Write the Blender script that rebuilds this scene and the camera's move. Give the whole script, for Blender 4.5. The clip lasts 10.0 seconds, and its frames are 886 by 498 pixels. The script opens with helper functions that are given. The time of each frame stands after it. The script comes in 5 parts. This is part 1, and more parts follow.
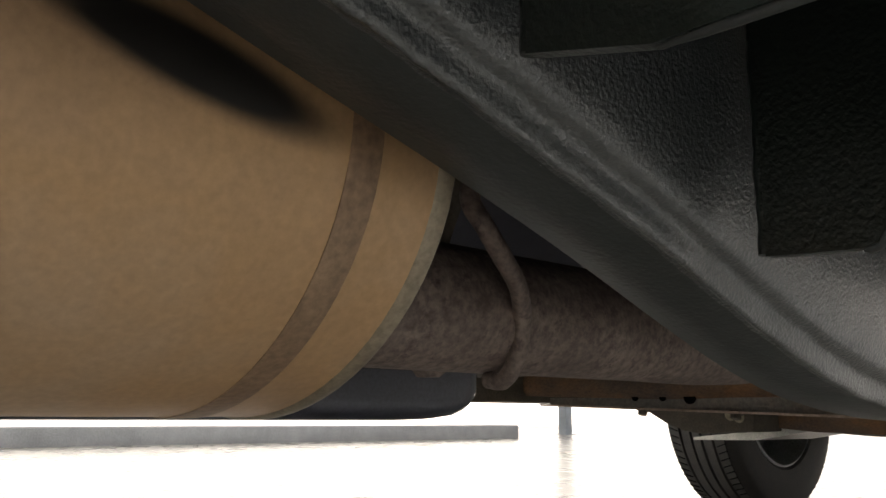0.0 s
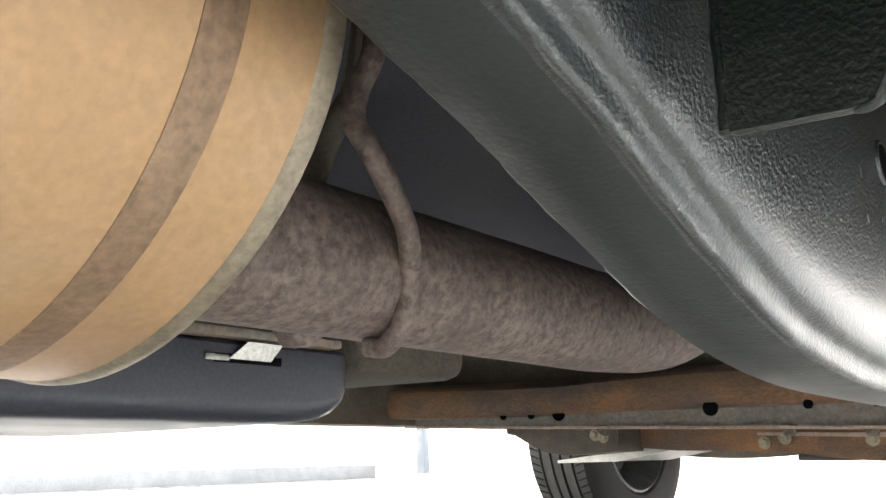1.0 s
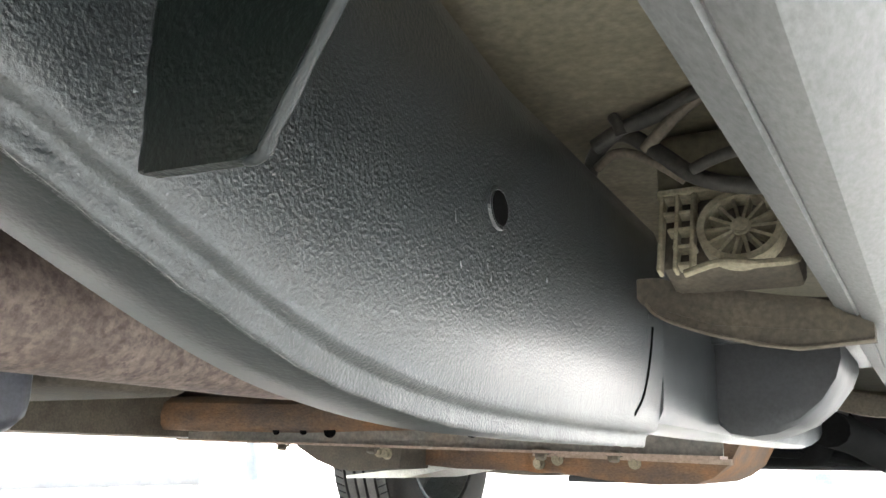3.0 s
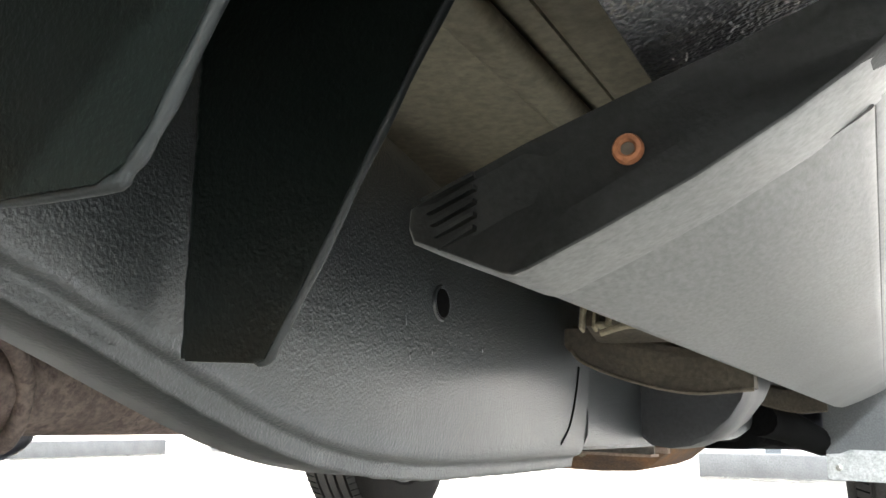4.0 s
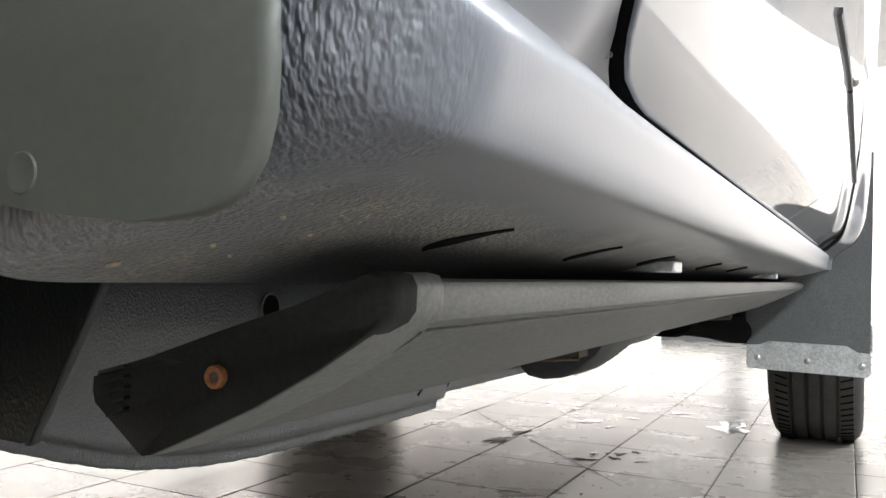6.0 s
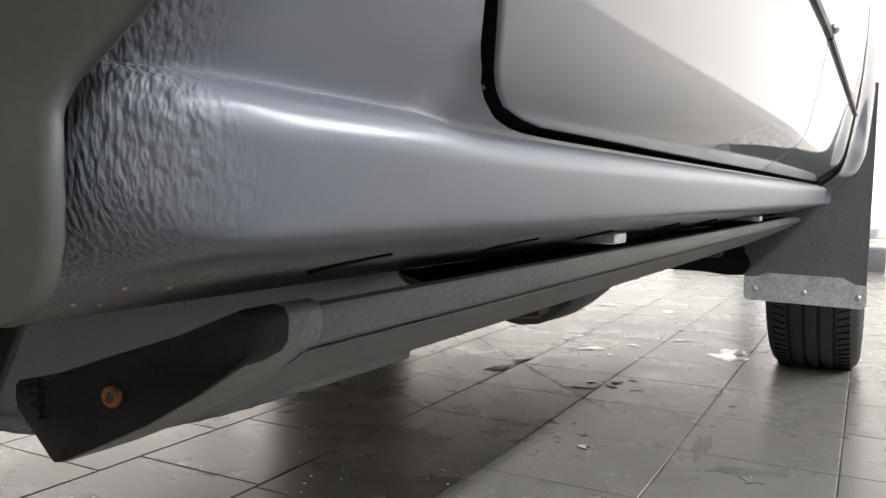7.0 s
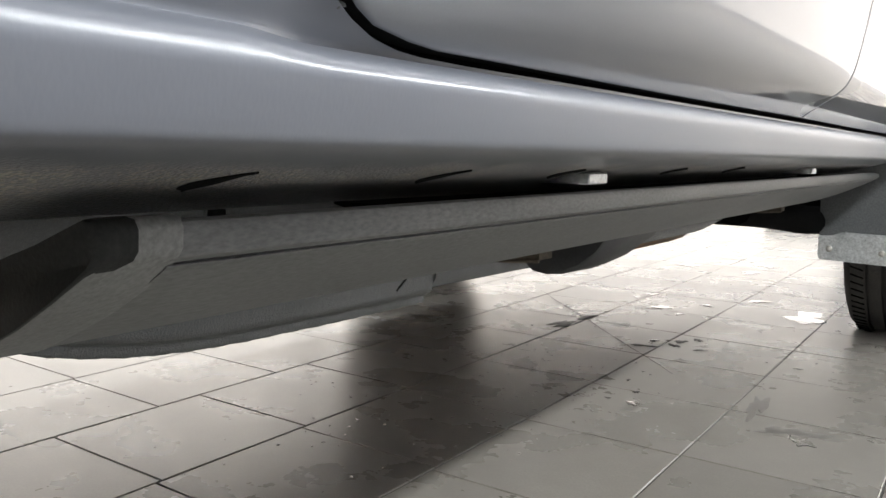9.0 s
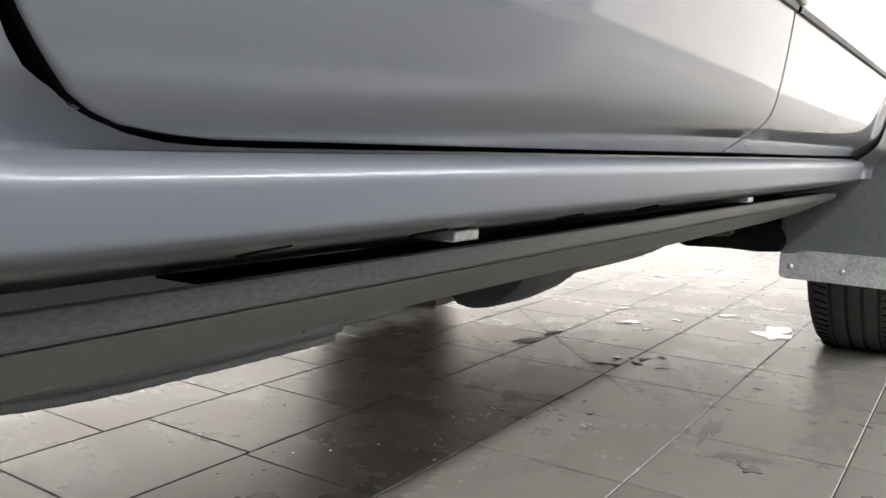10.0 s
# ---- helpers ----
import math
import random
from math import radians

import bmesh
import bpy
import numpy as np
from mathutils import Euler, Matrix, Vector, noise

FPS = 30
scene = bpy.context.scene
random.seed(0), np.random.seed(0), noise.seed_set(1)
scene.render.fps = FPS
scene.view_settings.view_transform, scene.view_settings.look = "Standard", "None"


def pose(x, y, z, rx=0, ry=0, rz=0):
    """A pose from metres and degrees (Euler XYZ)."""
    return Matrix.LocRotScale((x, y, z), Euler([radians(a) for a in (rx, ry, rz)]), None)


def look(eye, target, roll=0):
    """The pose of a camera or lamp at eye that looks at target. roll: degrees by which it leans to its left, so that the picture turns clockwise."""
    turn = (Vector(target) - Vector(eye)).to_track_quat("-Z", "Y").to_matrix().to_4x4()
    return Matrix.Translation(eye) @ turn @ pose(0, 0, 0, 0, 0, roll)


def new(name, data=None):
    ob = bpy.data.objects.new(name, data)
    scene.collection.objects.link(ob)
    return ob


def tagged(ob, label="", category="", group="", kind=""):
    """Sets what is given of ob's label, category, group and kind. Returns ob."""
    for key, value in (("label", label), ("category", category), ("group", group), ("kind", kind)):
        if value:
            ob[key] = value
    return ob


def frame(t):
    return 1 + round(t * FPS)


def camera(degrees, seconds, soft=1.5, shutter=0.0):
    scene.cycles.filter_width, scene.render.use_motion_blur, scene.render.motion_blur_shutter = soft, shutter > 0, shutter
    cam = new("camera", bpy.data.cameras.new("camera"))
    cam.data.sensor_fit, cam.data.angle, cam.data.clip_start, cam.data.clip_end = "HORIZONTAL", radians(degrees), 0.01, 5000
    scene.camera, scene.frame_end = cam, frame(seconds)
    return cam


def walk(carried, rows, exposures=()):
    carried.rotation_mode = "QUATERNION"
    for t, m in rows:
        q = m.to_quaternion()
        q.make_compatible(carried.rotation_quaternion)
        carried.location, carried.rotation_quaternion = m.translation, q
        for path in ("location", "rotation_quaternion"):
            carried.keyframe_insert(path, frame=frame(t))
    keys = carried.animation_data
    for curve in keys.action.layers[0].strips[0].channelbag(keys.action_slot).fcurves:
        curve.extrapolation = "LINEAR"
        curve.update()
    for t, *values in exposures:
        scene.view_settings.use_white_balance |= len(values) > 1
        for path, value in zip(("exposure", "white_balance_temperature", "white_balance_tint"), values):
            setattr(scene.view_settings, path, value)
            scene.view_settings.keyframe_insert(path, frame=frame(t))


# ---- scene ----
cam = camera(54.4, 10.0)
PATH = [
    (0, (0.049, 0.489, 0.337), (-1.428, 1.787, 0.702), 0.7),
    (0.5, (0.003, 0.515, 0.31), (-1.306, 1.965, 0.739), -0.8),
    (1, (-0.016, 0.537, 0.303), (-1.245, 2.048, 0.759), -0.6),
    (1.5, (-0.003, 0.585, 0.316), (-1.164, 2.143, 0.791), 0.7),
    (2, (0.025, 0.611, 0.321), (-1.063, 2.211, 0.828), 0.7),
    (2.5, (0.06, 0.628, 0.316), (-0.951, 2.281, 0.812), 0.9),
    (2.7, (0.066, 0.63, 0.313), (-0.914, 2.304, 0.802), 0.8),
    (3.8, (0.122, 0.533, 0.359), (-0.776, 2.272, 0.772), 0.7),
    (4, (0.14, 0.515, 0.368), (-0.744, 2.264, 0.765), 0.6),
    (4.5, (0.191, 0.498, 0.401), (-0.675, 2.267, 0.747), 1.1),
    (5, (0.223, 0.499, 0.43), (-0.644, 2.287, 0.653), 1.2),
    (5.5, (0.243, 0.5, 0.447), (-0.63, 2.293, 0.597), 1.2),
    (6, (0.274, 0.499, 0.468), (-0.599, 2.297, 0.531), 1.1),
    (7.3, (0.338, 0.504, 0.526), (-0.594, 2.266, 0.36), 1.1),
    (7.5, (0.344, 0.502, 0.537), (-0.62, 2.244, 0.353), 1.0),
    (8, (0.353, 0.502, 0.537), (-0.682, 2.199, 0.314), 0.9),
    (8.5, (0.374, 0.519, 0.506), (-0.696, 2.192, 0.269), 1.2),
    (9, (0.401, 0.545, 0.494), (-0.688, 2.208, 0.269), 1.3),
    (9.5, (0.44, 0.576, 0.508), (-0.645, 2.241, 0.288), 1.2),
    (10, (0.466, 0.607, 0.532), (-0.614, 2.276, 0.315), 1.3),
]
EXPOSURES = [(0, 1.2, 6800, 12), (0.3, 2.75, 6400, 10), (1.0, 3.05, 6300, 10), (2.0, 3.5, 6200, 9), (2.7, 3.65, 6200, 9), (4.0, 2.6, 6300, 9), (4.5, 2.85, 6350, 10), (5.0, 2.25, 6400, 11), (6.0, 1.3, 6400, 11), (7.3, 0.75, 6450, 11), (8.3, 0.92, 6480, 11), (9.0, 1.10, 6500, 11), (10, 1.03, 6500, 11)]
walk(cam, [(t, look(eye, target, roll)) for t, eye, target, roll in PATH], EXPOSURES)

# ---- world and light ----
SKY, SUN, LAMP = 0.11, 4.6, 1.35
world = bpy.data.worlds.new("sky")
scene.world = world
world.use_nodes = True
wn = world.node_tree
sky = wn.nodes.new("ShaderNodeTexSky")
sky.sky_type, sky.sun_disc = 'NISHITA', False
sky.sun_elevation, sky.sun_rotation = radians(38), radians(127)
sky.dust_density, sky.air_density, sky.ozone_density = 6.0, 1.0, 1.0
wn.nodes["Background"].inputs[1].default_value = SKY
sun = new("sun", bpy.data.lights.new("sun", 'SUN'))
sun.data.energy, sun.data.angle, sun.data.color = SUN, radians(0.6), (1.0, 0.96, 0.90)
sun.matrix_world = look((0, 0, 0), (-math.cos(radians(38)) * 0.8, math.cos(radians(38)) * 0.6, -math.sin(radians(38))))
wn.links.new(sky.outputs[0], wn.nodes["Background"].inputs[0])


# ---- materials ----
def nodes_of(name):
    m = bpy.data.materials.new(name)
    m.use_nodes = True
    return m, m.node_tree, m.node_tree.nodes["Principled BSDF"]


def surface(name, colors, rough=(0.5, 0.6), metal=0.0, scale=6.0, fine=60.0, bump=0.1, bump_scale=200.0, depth=0.002, coat=0.0, random=0.0, spots=None, stretch=(1, 1, 1), patchy=0.5, ior=1.5, grit=0.25, placed=False, coat_rough=0.08, bump2=None):
    """A worn surface: two or more colours mixed by broad stains and fine grain, with relief."""
    m, t, p = nodes_of(name)
    n, l = t.nodes, t.links
    co = n.new("ShaderNodeTexCoord")
    mp = n.new("ShaderNodeMapping")
    mp.inputs["Scale"].default_value = stretch
    l.new(n.new("ShaderNodeNewGeometry").outputs["Position"] if placed else co.outputs["Object"], mp.inputs[0])

    def tex(s, detail=5.0, roughness=0.6):
        k = n.new("ShaderNodeTexNoise")
        k.inputs["Scale"].default_value, k.inputs["Detail"].default_value, k.inputs["Roughness"].default_value = s, detail, roughness
        l.new(mp.outputs[0], k.inputs["Vector"])
        return k.outputs["Fac"]

    def ramp(src, stops):
        r = n.new("ShaderNodeValToRGB")
        e = r.color_ramp.elements
        while len(e) < len(stops):
            e.new(0.5)
        for q, (pos, c) in zip(e, stops):
            q.position, q.color = pos, (*c, 1) if len(c) == 3 else c
        l.new(src, r.inputs[0])
        return r.outputs[0]

    broad, grain = tex(scale), tex(fine, 3.0)
    k = len(colors)
    a = ramp(broad, [(0.5 - patchy * 0.36 + patchy * 0.72 * i / max(1, k - 1), c) for i, c in enumerate(colors)])
    g = ramp(grain, [(0.3, (1 - grit,) * 3), (0.7, (1 + grit,) * 3)])
    mul = n.new("ShaderNodeMix")
    mul.data_type, mul.blend_type = 'RGBA', 'MULTIPLY'
    mul.inputs[0].default_value = 1.0
    l.new(a, mul.inputs[6])
    l.new(g, mul.inputs[7])
    col = mul.outputs[2]
    if spots:
        sc, lo, hi, c = spots
        s = ramp(tex(sc, 8.0, 0.7), [(lo, (0, 0, 0)), (hi, (1, 1, 1))])
        mx = n.new("ShaderNodeMix")
        mx.data_type = 'RGBA'
        l.new(s, mx.inputs[0])
        l.new(col, mx.inputs[6])
        mx.inputs[7].default_value = (*c, 1)
        col = mx.outputs[2]
    if random:
        oi = n.new("ShaderNodeObjectInfo")
        rr = ramp(oi.outputs["Random"], [(0.0, (1 - random,) * 3), (1.0, (1 + random,) * 3)])
        m2 = n.new("ShaderNodeMix")
        m2.data_type, m2.blend_type = 'RGBA', 'MULTIPLY'
        m2.inputs[0].default_value = 1.0
        l.new(col, m2.inputs[6])
        l.new(rr, m2.inputs[7])
        col = m2.outputs[2]
    l.new(col, p.inputs["Base Color"])
    ro = ramp(broad, [(0.3, (rough[0],) * 3), (0.7, (rough[1],) * 3)])
    l.new(ro, p.inputs["Roughness"])
    p.inputs["Metallic"].default_value = metal
    p.inputs["IOR"].default_value = ior
    p.inputs["Coat Weight"].default_value = coat
    p.inputs["Coat Roughness"].default_value = coat_rough
    if bump:
        b = n.new("ShaderNodeBump")
        b.inputs["Strength"].default_value, b.inputs["Distance"].default_value = bump, depth
        height = tex(bump_scale, 2.0, 0.5)
        if bump2:
            lumps = n.new("ShaderNodeMath")
            lumps.operation = 'MULTIPLY_ADD'
            lumps.inputs[1].default_value = bump2[1]
            l.new(tex(bump2[0], 3.0, 0.55), lumps.inputs[0])
            l.new(height, lumps.inputs[2])
            height = lumps.outputs[0]
        l.new(height, b.inputs["Height"])
        l.new(b.outputs[0], p.inputs["Normal"])
    return m


def coated_paint():
    """Body paint that passes into pitted stone-guard coating near the wheel arch and on the underside."""
    m, t, p = nodes_of("paint_with_stone_guard")
    n, l = t.nodes, t.links
    co = n.new("ShaderNodeTexCoord")
    sep = n.new("ShaderNodeSeparateXYZ")
    l.new(co.outputs["Object"], sep.inputs[0])

    def noise_at(s, detail=2.0, stretch=(1, 1, 1)):
        mp = n.new("ShaderNodeMapping")
        mp.inputs["Scale"].default_value = stretch
        l.new(co.outputs["Object"], mp.inputs[0])
        k = n.new("ShaderNodeTexNoise")
        k.inputs["Scale"].default_value, k.inputs["Detail"].default_value = s, detail
        l.new(mp.outputs[0], k.inputs["Vector"])
        return k.outputs["Fac"]

    def math_node(op, a, b=None, clamp=False):
        k = n.new("ShaderNodeMath")
        k.operation, k.use_clamp = op, clamp
        for i, v in enumerate((a, b)):
            if v is None:
                continue
            if isinstance(v, (int, float)):
                k.inputs[i].default_value = v
            else:
                l.new(v, k.inputs[i])
        return k.outputs[0]

    def span(src, a, b):
        k = n.new("ShaderNodeMapRange")
        k.interpolation_type = 'SMOOTHSTEP'
        k.inputs[1].default_value, k.inputs[2].default_value = a, b
        l.new(src, k.inputs[0])
        return k.outputs[0]
    wob = math_node('MULTIPLY', math_node('SUBTRACT', noise_at(26.0, 3.0), 0.5), 0.035)
    y, z = math_node('ADD', sep.outputs[1], wob), math_node('ADD', sep.outputs[2], math_node('MULTIPLY', wob, 0.25))
    rear, low = span(y, 0.656, 0.634), span(z, 0.4900, 0.4845)
    high = span(z, 0.60, 0.545)
    mask = math_node('MAXIMUM', math_node('MULTIPLY', rear, high), low)
    dirt = math_node('MULTIPLY', math_node('MULTIPLY', low, span(y, 0.640, 0.675)), math_node('MULTIPLY', span(noise_at(430.0, 4.0), 0.45, 0.60), span(noise_at(34.0, 3.0), 0.36, 0.58)))
    mix = n.new("ShaderNodeMix")
    mix.data_type = 'RGBA'
    l.new(math_node('MAXIMUM', dirt, math_node('MULTIPLY', low, 0.2)), mix.inputs[0])
    mix.inputs[6].default_value, mix.inputs[7].default_value = (0.12, 0.125, 0.14, 1), (0.33, 0.30, 0.245, 1)
    guard = n.new("ShaderNodeMix")
    guard.data_type = 'RGBA'
    l.new(mask, guard.inputs[0])
    guard.inputs[6].default_value, guard.inputs[7].default_value = (0.114, 0.121, 0.140, 1), (0.155, 0.163, 0.182, 1)
    l.new(guard.outputs[2], mix.inputs[6])
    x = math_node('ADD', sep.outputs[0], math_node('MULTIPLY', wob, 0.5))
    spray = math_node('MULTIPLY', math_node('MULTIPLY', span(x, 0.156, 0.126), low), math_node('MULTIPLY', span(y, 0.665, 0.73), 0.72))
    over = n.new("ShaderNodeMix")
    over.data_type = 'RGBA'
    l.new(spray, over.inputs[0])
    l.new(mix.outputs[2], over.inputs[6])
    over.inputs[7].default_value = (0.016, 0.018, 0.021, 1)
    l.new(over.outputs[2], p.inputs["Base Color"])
    p.inputs["Metallic"].default_value = 0.08
    p.inputs["IOR"].default_value = 1.45
    l.new(math_node('ADD', 0.50, math_node('MULTIPLY', mask, -0.04)), p.inputs["Roughness"])
    l.new(math_node('SUBTRACT', 0.62, math_node('MULTIPLY', mask, 0.32)), p.inputs["Coat Weight"])
    p.inputs["Coat Roughness"].default_value = 0.22
    b = n.new("ShaderNodeBump")
    b.inputs["Distance"].default_value = 0.0025
    l.new(math_node('ADD', math_node('MULTIPLY', mask, 0.94), math_node('ADD', 0.004, math_node('MULTIPLY', span(z, 0.532, 0.522), 0.02))), b.inputs["Strength"])
    vm = n.new("ShaderNodeMapping")
    vm.inputs["Scale"].default_value = (1, 1, 0.38)
    l.new(co.outputs["Object"], vm.inputs[0])
    vo = n.new("ShaderNodeTexVoronoi")
    vo.feature = 'SMOOTH_F1'
    vo.inputs["Scale"].default_value, vo.inputs["Smoothness"].default_value = 620.0, 0.7
    l.new(vm.outputs[0], vo.inputs["Vector"])
    pits = math_node('SUBTRACT', noise_at(600.0, 1.0, (1, 1, 0.42)), math_node('MULTIPLY', vo.outputs["Distance"], 0.35))
    l.new(pits, b.inputs["Height"])
    l.new(b.outputs[0], p.inputs["Normal"])
    return m


def glow(name, color, strength):
    m, t, p = nodes_of(name)
    p.inputs["Base Color"].default_value = (*color, 1)
    p.inputs["Emission Color"].default_value = (*color, 1)
    p.inputs["Emission Strength"].default_value = strength
    return m


PAINT = surface("grey_metallic_paint", [(0.108, 0.113, 0.127), (0.120, 0.126, 0.140)], (0.40, 0.46), 0.08, 3, 900, 0.0, 900, 0.0005, coat=1.0, coat_rough=0.035, grit=0.03, ior=1.25)
COATED = coated_paint()
RAILMAT = surface("black_underseal", [(0.016, 0.021, 0.022), (0.030, 0.036, 0.038)], (0.34, 0.46), 0.0, 9, 400, 0.85, 640, 0.0010, coat=0.5, coat_rough=0.27, ior=1.7, spots=(75, 0.66, 0.76, (0.07, 0.075, 0.075)), bump2=(190, 0.55))
RAILDULL = surface("dull_dusty_underseal", [(0.014, 0.018, 0.018), (0.022, 0.027, 0.027)], (0.42, 0.54), 0.0, 9, 400, 0.28, 420, 0.0010, spots=(170, 0.715, 0.76, (0.20, 0.205, 0.20)), bump2=(60, 1.2), grit=0.15)
PLATEMAT = surface("black_plate_underseal", [(0.005, 0.008, 0.0068), (0.010, 0.014, 0.012)], (0.30, 0.42), 0.0, 9, 400, 0.45, 480, 0.0010, spots=(75, 0.68, 0.78, (0.05, 0.055, 0.055)), ior=1.42, bump2=(190, 0.7))
BLACKPL = surface("black_plastic", [(0.02, 0.021, 0.023), (0.032, 0.033, 0.035)], (0.4, 0.55), 0, 8, 300, 0.12, 500, 0.001)
GUARDPL = surface("dark_moulded_plastic", [(0.035, 0.037, 0.05), (0.05, 0.052, 0.066)], (0.35, 0.5), 0, 8, 300, 0.1, 400, 0.001)
LINER = surface("grey_green_liner_plastic", [(0.062, 0.066, 0.057), (0.076, 0.080, 0.070)], (0.42, 0.55), 0, 9, 300, 0.08, 300, 0.001, spots=(22, 0.66, 0.85, (0.095, 0.09, 0.075)), grit=0.06)
STEPMAT = surface("anodised_step_metal", [(0.124, 0.127, 0.127), (0.158, 0.161, 0.159)], (0.42, 0.55), 0.2, 12, 500, 0.1, 600, 0.0006, spots=(240, 0.72, 0.77, (0.38, 0.38, 0.36)), stretch=(1, 0.35, 1))
SLEEVEMAT = surface("pale_grey_cap_sleeve", [(0.142, 0.145, 0.143), (0.172, 0.175, 0.172)], (0.4, 0.5), 0.1, 14, 400, 0.1, 500, 0.0006)
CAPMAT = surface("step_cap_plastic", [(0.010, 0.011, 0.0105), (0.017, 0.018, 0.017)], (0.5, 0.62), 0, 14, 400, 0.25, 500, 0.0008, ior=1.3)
GOLD = surface("heat_tinted_muffler_steel", [(0.35, 0.225, 0.13), (0.42, 0.265, 0.135), (0.43, 0.30, 0.185)], (0.42, 0.55), 0.25, 7, 260, 0.05, 260, 0.0012, spots=(110, 0.70, 0.86, (0.27, 0.165, 0.10)), grit=0.09)
GOLDDK = surface("scorched_steel_band", [(0.20, 0.125, 0.075), (0.28, 0.19, 0.12)], (0.45, 0.6), 0.3, 16, 240, 0.15, 260, 0.0012)


def rail_shade(m):
    """A soft black streak in the colour across the muffler's top: the rail's shade."""
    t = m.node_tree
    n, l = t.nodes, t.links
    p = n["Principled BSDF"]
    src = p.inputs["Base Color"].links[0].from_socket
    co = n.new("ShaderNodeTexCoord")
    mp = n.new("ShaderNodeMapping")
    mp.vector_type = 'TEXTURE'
    mp.inputs["Location"].default_value = SHADE_AT
    mp.inputs["Rotation"].default_value = (radians(SHADE_TURN), 0, 0)
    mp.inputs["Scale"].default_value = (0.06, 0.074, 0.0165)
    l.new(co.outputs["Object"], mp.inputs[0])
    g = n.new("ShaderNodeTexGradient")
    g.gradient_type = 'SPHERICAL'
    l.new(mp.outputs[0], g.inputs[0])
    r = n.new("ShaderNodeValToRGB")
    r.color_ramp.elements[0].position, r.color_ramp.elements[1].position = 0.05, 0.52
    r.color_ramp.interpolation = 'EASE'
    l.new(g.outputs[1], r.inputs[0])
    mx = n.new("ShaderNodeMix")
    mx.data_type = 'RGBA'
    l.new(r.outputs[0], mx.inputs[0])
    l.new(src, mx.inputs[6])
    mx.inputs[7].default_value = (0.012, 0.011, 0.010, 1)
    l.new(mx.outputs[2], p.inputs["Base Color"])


# place and tilt of the rail's painted shade on the muffler
SHADE_AT, SHADE_TURN = (-0.199, 0.600, 0.4465), -14.0
rail_shade(GOLD)
LIPMAT = surface("grey_steel_lip", [(0.20, 0.165, 0.115), (0.28, 0.24, 0.175)], (0.4, 0.5), 0.4, 16, 240, 0.15, 260, 0.001)
PIPEMAT = surface("rusty_exhaust_pipe", [(0.088, 0.065, 0.054), (0.148, 0.113, 0.096), (0.20, 0.158, 0.137)], (0.6, 0.75), 0.1, 24, 210, 0.5, 190, 0.0016, patchy=0.7, spots=(130, 0.50, 0.66, (0.07, 0.05, 0.043)), grit=0.4)
RUST = surface("rusty_crossmember_steel", [(0.10, 0.075, 0.06), (0.18, 0.11, 0.065), (0.30, 0.15, 0.065)], (0.65, 0.8), 0.1, 9, 160, 0.4, 150, 0.002, stretch=(1, 1, 2))
WEBMAT = surface("grey_brown_pressed_steel", [(0.17, 0.165, 0.145), (0.22, 0.20, 0.17), (0.24, 0.18, 0.13)], (0.55, 0.7), 0.15, 6, 160, 0.3, 150, 0.002)
LIPRUST = surface("pale_rusty_edge", [(0.34, 0.25, 0.19), (0.40, 0.31, 0.25)], (0.6, 0.75), 0.1, 20, 160, 0.4, 150, 0.002)
RUSTBR = surface("rusted_bolt", [(0.20, 0.075, 0.03), (0.32, 0.13, 0.055)], (0.6, 0.8), 0.1, 90, 500, 0.5, 400, 0.001)
PAN = surface("dusty_beige_floor_pan", [(0.14, 0.125, 0.082), (0.22, 0.20, 0.142)], (0.55, 0.7), 0, 7, 150, 0.15, 120, 0.002, spots=(9, 0.52, 0.78, (0.085, 0.068, 0.042)))
DUSTY = surface("dust_covered_plastic", [(0.24, 0.21, 0.14), (0.36, 0.32, 0.23)], (0.75, 0.9), 0, 40, 300, 0.4, 220, 0.002)
CABLEMAT = surface("dusty_dark_cable", [(0.030, 0.029, 0.025), (0.062, 0.057, 0.046)], (0.6, 0.75), 0, 30, 240, 0.2, 260, 0.001)
LEVERMAT = surface("brown_dusty_steel", [(0.09, 0.075, 0.055), (0.16, 0.135, 0.10)], (0.6, 0.75), 0.1, 25, 240, 0.3, 200, 0.002)
FLAKE = surface("tan_mud_flake", [(0.48, 0.36, 0.22), (0.58, 0.46, 0.30)], (0.7, 0.85), 0, 60, 400, 0.3, 400, 0.001)
MUDBROWN = surface("dark_caked_mud", [(0.06, 0.05, 0.038), (0.10, 0.085, 0.062)], (0.75, 0.9), 0, 30, 240, 0.3, 200, 0.002)
ALLOY = surface("scuffed_aluminium", [(0.42, 0.44, 0.44), (0.6, 0.62, 0.62)], (0.28, 0.5), 0.9, 30, 200, 0.25, 120, 0.002, spots=(25, 0.6, 0.7, (0.15, 0.16, 0.16)))
STEEL = surface("dull_bright_steel", [(0.38, 0.37, 0.33), (0.55, 0.54, 0.49)], (0.35, 0.5), 0.7, 50, 300, 0.2, 300, 0.001)
FLAPMAT = surface("grey_rubber_flap", [(0.07, 0.074, 0.076), (0.10, 0.104, 0.106)], (0.5, 0.65), 0, 6, 260, 0.15, 300, 0.001)
RUBBER = surface("tyre_rubber", [(0.022, 0.021, 0.02), (0.045, 0.041, 0.036)], (0.65, 0.8), 0, 20, 200, 0.35, 240, 0.002)
# near-black for seals and dark parts, and for drawn shade in pockets and recesses
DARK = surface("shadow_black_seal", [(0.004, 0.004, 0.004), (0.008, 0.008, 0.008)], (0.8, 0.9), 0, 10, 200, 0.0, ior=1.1)
